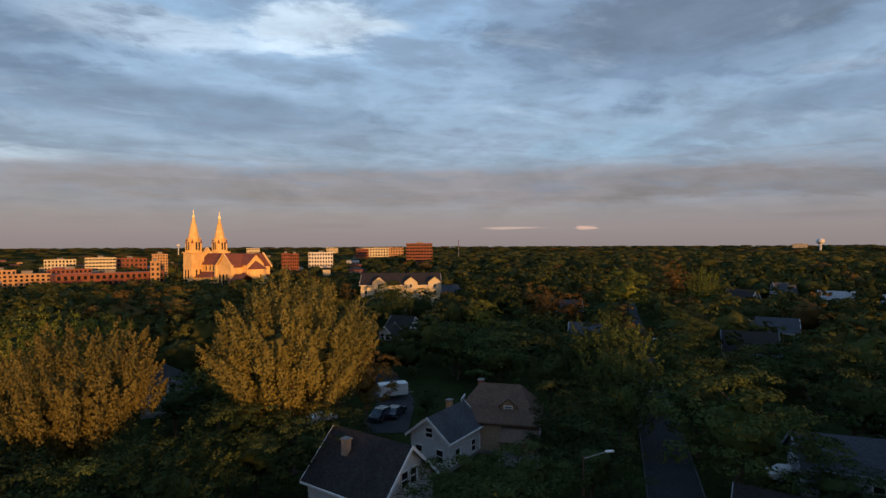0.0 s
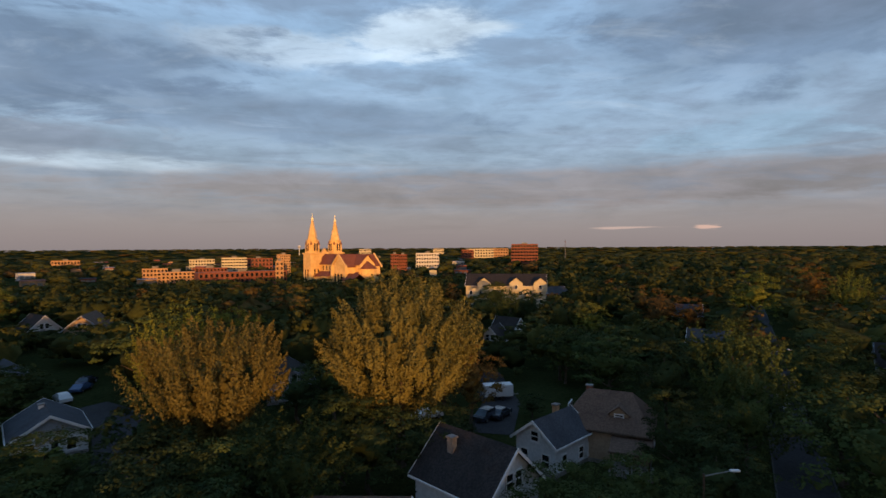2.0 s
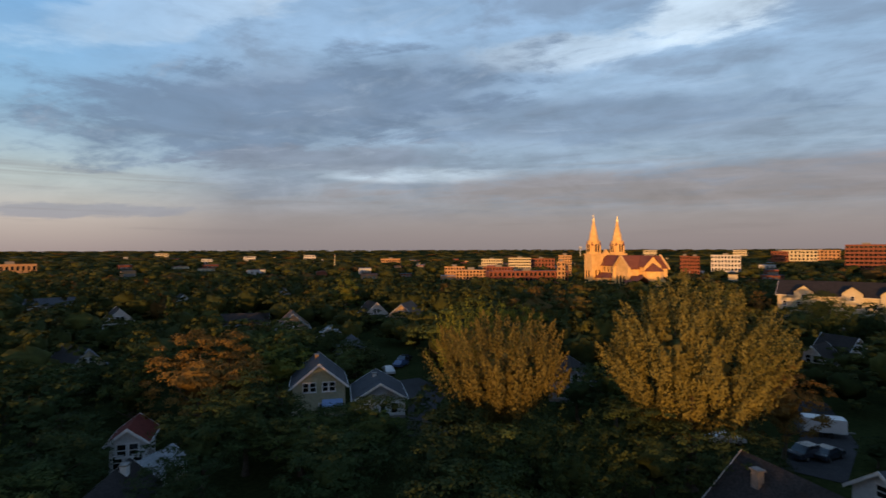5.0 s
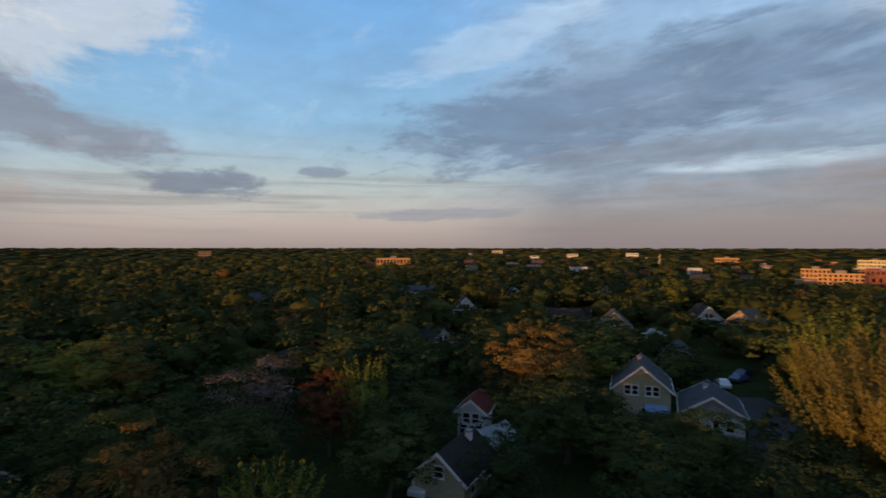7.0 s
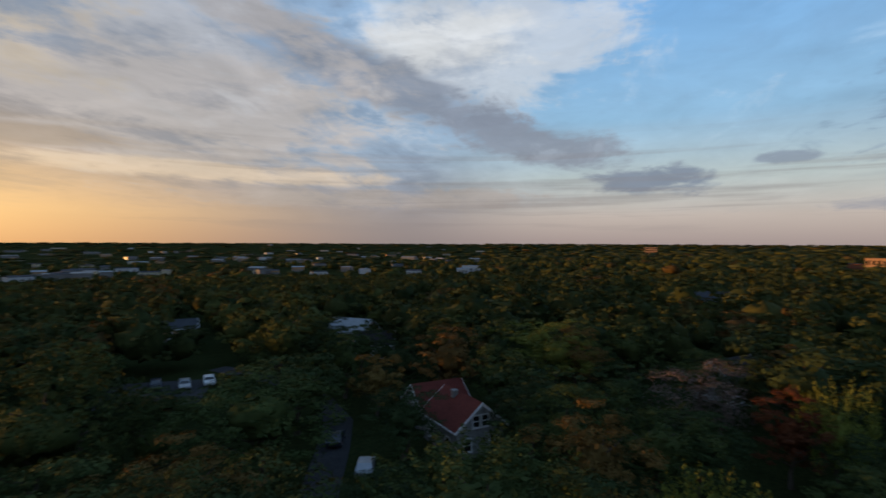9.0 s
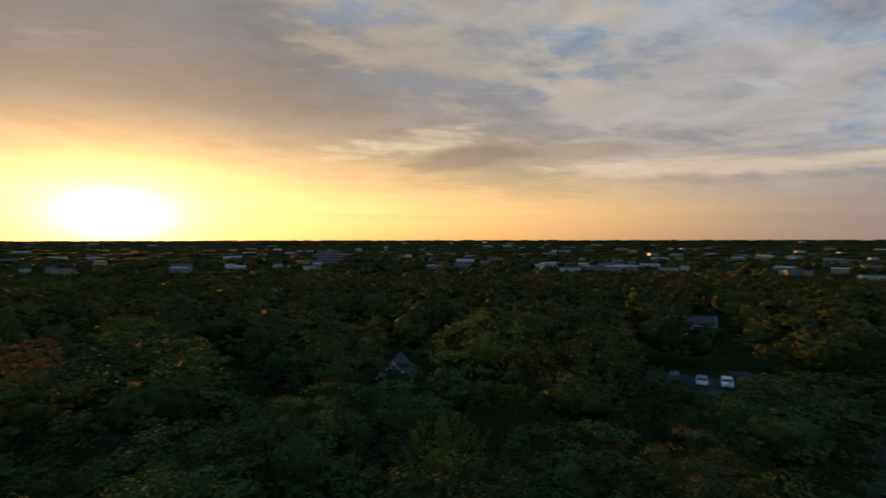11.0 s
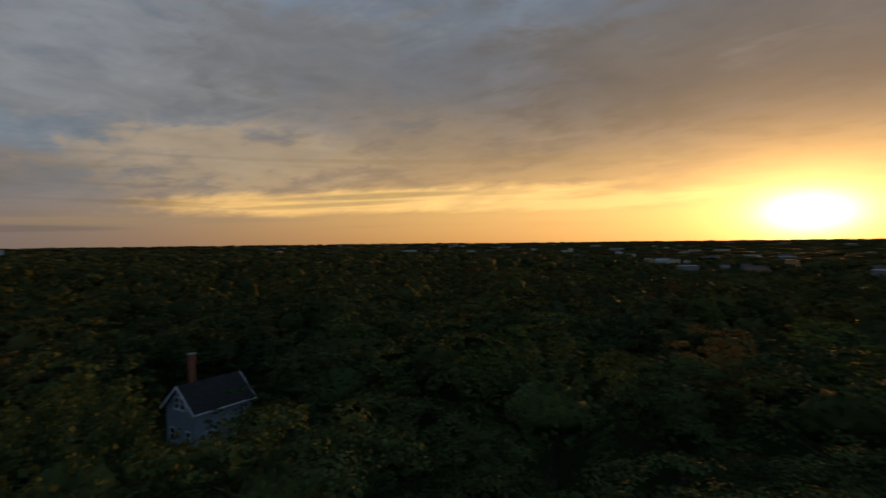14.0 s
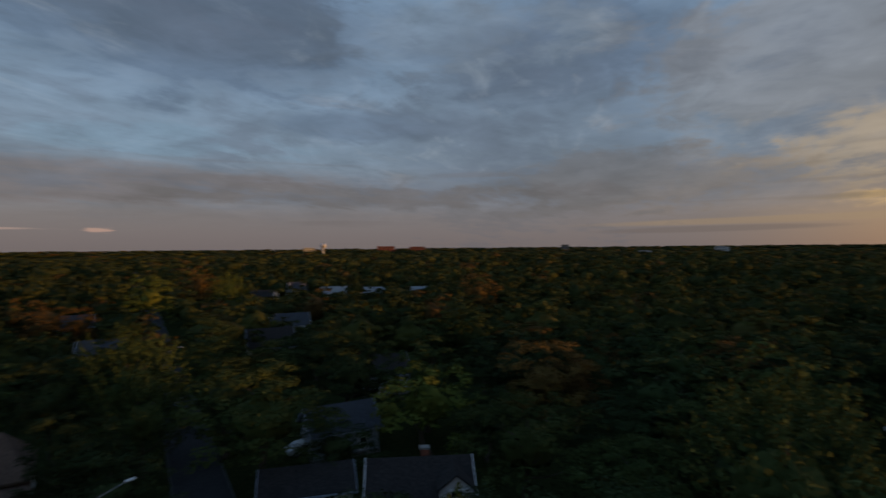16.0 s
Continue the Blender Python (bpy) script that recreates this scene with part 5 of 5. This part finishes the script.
VIEWS.append((16.6, 3.5, 42, -29.0))


# ---- trees that stand out ----
tree_at("poplar_a", 16.3, 60, 17.4, 20.8)
tree_at("poplar_b", 35.4, 55, 13.4, 17.2)
tree_at("lime1", 38.6, 74, 12.0, 17.4, 40)
tree_at("lime0", 33.5, 84, 11.0, 17.2, 80)
tree_at("green0", -29.7, 56, 15.0, 14.0)
tree_at("deep1", -38.5, 74, 13.0, 14.0)
tree_at("green1", -18, 72, 12.0, 15.5, 30)
tree_at("green2", -5, 36, 9.0, 9.0, 10)
tree_at("lime0", -4.5, 128, 9.5, 12.5, 100)
tree_at("rust0", -11, 150, 8.0, 12.0, 20)
tree_at("rust1", -13.8, 150, 8.5, 12.0, 60)
tree_at("rust0", 8.6, 72, 9.0, 12.5, 130)
tree_at("rust1", 66.7, 74, 13.5, 15.0, 10)
tree_at("rust0", 63.9, 78, 10.0, 13.4, 50)
tree_at("red0", 88.3, 64, 8.0, 10.0, 10)
tree_at("lime1", 84.9, 66, 8.0, 11.0, 60)
tree_at("grey0", 94, 72, 10.0, 10.5)
tree_at("grey0", 97.9, 70, 9.0, 9.5, 90)
tree_at("lime0", 109.8, 84, 12.5, 13.4, 15)
tree_at("rust1", 107.9, 86, 10.0, 12.0, 75)
tree_at("lime1", 94.6, 37, 8.0, 10.5, 45)
tree_at("green2", 141.6, 57, 16.5, 12.2, 15)
tree_at("green0", 151.2, 58, 9.0, 9.6, 35)
tree_at("lime1", 175.0, 45, 8.5, 9.6, 35)
tree_at("green1", 160.6, 58, 18.0, 14.8, 75)
tree_at("green2", 204.6, 60, 20.0, 14.8, 25)
tree_at("green1", 230.8, 54, 19.0, 15.0, 65)
tree_at("deep2", 253.5, 60, 15.0, 14.8, 5)
tree_at("green0", 186.8, 66, 12.0, 13.0, 50)
tree_at("green2", 5.8, 186, 11.0, 13.0, 50, False)
tree_at("green0", 191.12, 44, 11.0, 12.6, 85)
tree_at("rust1", 300.0, 68, 12.5, 13.4, 25)
tree_at("rust0", 297, 70, 9.0, 11.6, 85)
tree_at("rust1", 307.3, 165, 13.0, 17.5, 5)
tree_at("lime0", 340.6, 170, 14.0, 18.5, 5)
tree_at("rust0", 336.2, 215, 12.0, 18.0, 65)
tree_at("lime1", 333.5, 200, 12.0, 16.0, 35)
tree_at("green0", -1.6, 43, 8.5, 7.8, 20)
tree_at("deep1", -13.4, 57, 9.0, 11.0, 50)
tree_at("deep2", -12.0, 74, 11.0, 13.5, 90)
tree_at("green1", 28.5, 46, 11.0, 10.5, 15)
tree_at("deep0", 41.0, 47, 12.0, 10.5, 75)
tree_at("deep2", 22.5, 56, 9.0, 10.0, 15)
tree_at("deep1", 62.5, 62, 12.0, 11.5, 5)
tree_at("deep0", 66.5, 58, 9.0, 9.5, 25)
tree_at("green2", 49.0, 60, 11.0, 8.5, 55)
tree_at("deep2", 126.4, 60, 10.0, 8.5, 65)
tree_at("deep0", 12.6, 51, 9.5, 9.6, 20, False)
tree_at("deep1", 19.5, 52, 10.5, 10.4, 50, False)
tree_at("deep1", 30.0, 46, 10.0, 10.4, 10, False)
tree_at("green0", 35.0, 44, 9.5, 10.6, 10, False)
tree_at("deep2", 39.6, 45, 10.0, 10.6, 95, False)
tree_at("deep0", -26.0, 68, 12.0, 12.0, 15, False)
tree_at("green1", -18.8, 66, 10.0, 11.5, 35, False)
tree_at("deep2", -19.0, 84, 11.0, 13.0, 75, False)
tree_at("green2", -24.8, 84, 11.0, 12.5, 55, False)
tree_at("green0", -9.0, 46, 9.0, 8.0, 55, False)
tree_at("deep0", -16.0, 50, 9.0, 9.0, 95, False)
tree_at("green1", 5.0, 150, 10.0, 14.0, 35)
tree_at("deep1", 1.9, 160, 8.0, 12.5, 35)
tree_at("green2", -17.6, 100, 11.0, 13.5, 5)
tree_at("deep0", -24.6, 100, 12.0, 13.5, 45)
tree_at("deep0", 54.4, 110, 10.0, 10.0, 15, False)
tree_at("green0", 58.8, 116, 12.0, 11.0, 45, False)
tree_at("deep2", 51.2, 104, 8.0, 7.6, 75, False)
tree_at("deep1", 91.4, 84, 11.0, 9.8, 25, False)
tree_at("green2", 96.0, 88, 10.0, 9.4, 65, False)
tree_at("deep0", 79.5, 58, 11.0, 9.0, 35, False)
tree_at("deep2", 69.0, 50, 9.0, 7.0, 5, False)
tree_at("green0", 131.0, 100, 10.0, 10.0, 85, False)
tree_at("deep1", 134.6, 108, 10.0, 10.5, 5, False)
tree_at("deep0", 126.6, 84, 11.0, 10.0, 55, False)
tree_at("green2", 116.4, 76, 10.0, 10.5, 15, False)
tree_at("deep1", 112.6, 60, 10.0, 9.5, 40, False)
tree_at("deep2", 59.6, 66, 11.0, 7.6, 45, False)
tree_at("green0", 57.0, 60, 11.0, 7.0, 5, False)
tree_at("deep0", 53.6, 64, 10.0, 6.2, 95, False)
tree_at("deep1", 50.6, 60, 9.0, 6.0, 15, False)
tree_at("deep0", 78.0, 66, 10.0, 8.5, 15, False)
tree_at("green2", 82.0, 52, 10.0, 8.0, 25, False)
tree_at("deep1", -31.8, 100, 11.0, 8.8, 25, False)
tree_at("deep2", -35.0, 102, 11.0, 9.2, 75, False)
tree_at("deep1", 180.2, 76, 9.0, 7.4, 25, False)
tree_at("deep0", 322.9, 57, 9.0, 6.6, 75, False)
tree_at("fir0", 319.5, 84, 8.0, 13.0)
tree_at("fir0", 69.4, 150, 5.5, 14.0, 20)
tree_at("rust1", 10.4, 190, 7.0, 12.0, 20)
tree_at("lime0", 52.2, 190, 11.0, 15.5, 20)


# ---- the neighbourhood's other trees, then the woods ----
def near_line(x, y, l):
    ax, ay, bx, by, hw = l
    t = max(0.0, min(1.0, ((x - ax) * (bx - ax) + (y - ay) * (by - ay)) / ((bx - ax) ** 2 + (by - ay) ** 2)))
    return math.hypot(x - ax - t * (bx - ax), y - ay - t * (by - ay)) - hw


def room(x, y, w, h):
    """The height a tree may have here so that it neither fills a house or street nor hides what is seen beyond."""
    d, az = math.hypot(x, y), math.degrees(math.atan2(-x, y))
    for kx, ky, kr in KEEP:
        if abs(x - kx) < kr + w and math.hypot(x - kx, y - ky) < kr + w * 0.32:
            return 0
    for kx, ky, kr in HERO:
        if math.hypot(x - kx, y - ky) < kr + w * 0.2:
            return 0
    for l in LANES:
        if d < 900 and near_line(x, y, l) < w * 0.06:
            return 0
    z = land(x, y)
    for a, half, dd, el in VIEWS:
        if d < dd - 3:
            off = abs((az - a + 180) % 360 - 180)
            if off < half + math.degrees(w * 0.3 / d):
                h = min(h, H + d * math.tan(radians(el)) - z)
    return h


rng = random.Random(8)
FINE = ["green0", "green1", "green2", "deep0", "deep1", "deep2", "lime0", "rust0"]
PLAIN = ["green3", "green4", "green5", "deep3", "deep4", "deep5", "lime2", "rust2"]
count = 0
woods_mid, woods_out, woods_far, shrubs = list(FRONT), [], [], []
r = 24.0
while r < 1050:
    step = 9.6 if r < 120 else 10.6 if r < 240 else 13.5 if r < 420 else 27.0
    n = int(math.tau * r / step)
    for k in range(n):
        a = (k + rng.uniform(-0.35, 0.35)) / n * math.tau
        rr = r + rng.uniform(-0.4, 0.4) * step
        x, y = rr * math.sin(a), rr * math.cos(a)
        w = rng.choice((rng.uniform(7.5, 11.0), rng.uniform(10.0, 15.5), rng.uniform(12.0, 18.0)))
        h = 6.5 + w * rng.uniform(0.28, 0.62)
        if rr > 420:
            w, h = w * 1.7, h
            if 118 < (math.degrees(math.atan2(-x, y)) % 360) < 236 and rng.random() < 0.25:
                continue
        if rng.random() < 0.04:
            continue
        hh = room(x, y, w, h)
        if hh < 2.8:
            if rr < 200 and hh > 0.6:
                for q in range(5):
                    sx_, sy_ = x + rng.uniform(-4, 4), y + rng.uniform(-4, 4)
                    sh = room(sx_, sy_, 3.0, rng.uniform(1.4, 3.4))
                    if sh > 0.7:
                        shrubs.append((sx_, sy_, rng.uniform(2.4, 5.0), sh, rng.uniform(0, math.tau)))
            continue
        w *= max(0.5, min(1.0, hh / h + 0.15))
        if count + len(HERO) < 300 and rr < 120:
            count += 1
            kinds = FINE if rr < 62 else PLAIN
            key = rng.choice(kinds[:6]) if rng.random() < (0.96 if rr < 62 else 0.86) else rng.choice(kinds[6:])
            tree(key, x, y, w, hh, rng.uniform(0, 360))
        elif rr < 230:
            woods_mid.append((x, y, w, hh, rng.uniform(0, math.tau)))
        elif rr < 420:
            woods_out.append((x, y, w, hh, rng.uniform(0, math.tau)))
        else:
            woods_far.append((x, y, w, hh, rng.uniform(0, math.tau)))
    r += step * 0.92
while r < 4700:
    step = 64 if r < 1800 else 120
    n = int(math.tau * r / step)
    for k in range(n):
        a = (k + rng.uniform(-0.4, 0.4)) / n * math.tau
        rr = r + rng.uniform(-0.5, 0.5) * step
        x, y = rr * math.sin(a), rr * math.cos(a)
        plain = 118 < (math.degrees(math.atan2(-x, y)) % 360) < 240
        if plain and r < 3600 and rng.random() < 0.2:
            continue
        h = room(x, y, 20, rng.uniform(4, 8) if plain else rng.uniform(8, 14))
        if h > 3:
            woods_far.append((x, y, step * rng.uniform(0.6, 1.05), h, rng.uniform(0, math.tau)))
    r += step * (0.8 if r < 1800 else 1.3)


def woods(name, rows, forms, label, mat):
    V, Q, T, o = [], [], [], 0
    shade = np.random.default_rng(len(rows))
    for i, (x, y, w, h, t) in enumerate(rows):
        v, q = forms[i % len(forms)]
        c, s = math.cos(t), math.sin(t)
        u = np.empty_like(v)
        u[:, 0] = (v[:, 0] * c - v[:, 1] * s) * w + x
        u[:, 1] = (v[:, 0] * s + v[:, 1] * c) * w + y
        u[:, 2] = v[:, 2] * h + land(x, y)
        V.append(u)
        Q.append(q + o)
        T.append(np.full(len(v), shade.random()))
        o += len(v)
    me = from_arrays(name, np.concatenate(V), np.concatenate(Q), mat)
    me.attributes.new("tone", "FLOAT", "POINT").data.foreach_set("value", np.concatenate(T).astype(np.float32))
    return tagged(new(name, me), label, "woods", kind="stuff")


def wood_form(seed, lobes, per, leaf, fill, rings=5, seg=7):
    g = np.random.default_rng(seed)
    P, N = crown_points(g, 11, 14, 0.8, lobes, per)
    v, q = join([leaf_cards(P, N, leaf, g), core(g, 11, 14, 0.3, fill, "round", rings, seg)])
    return v / np.array([11, 11, 14.0]), q


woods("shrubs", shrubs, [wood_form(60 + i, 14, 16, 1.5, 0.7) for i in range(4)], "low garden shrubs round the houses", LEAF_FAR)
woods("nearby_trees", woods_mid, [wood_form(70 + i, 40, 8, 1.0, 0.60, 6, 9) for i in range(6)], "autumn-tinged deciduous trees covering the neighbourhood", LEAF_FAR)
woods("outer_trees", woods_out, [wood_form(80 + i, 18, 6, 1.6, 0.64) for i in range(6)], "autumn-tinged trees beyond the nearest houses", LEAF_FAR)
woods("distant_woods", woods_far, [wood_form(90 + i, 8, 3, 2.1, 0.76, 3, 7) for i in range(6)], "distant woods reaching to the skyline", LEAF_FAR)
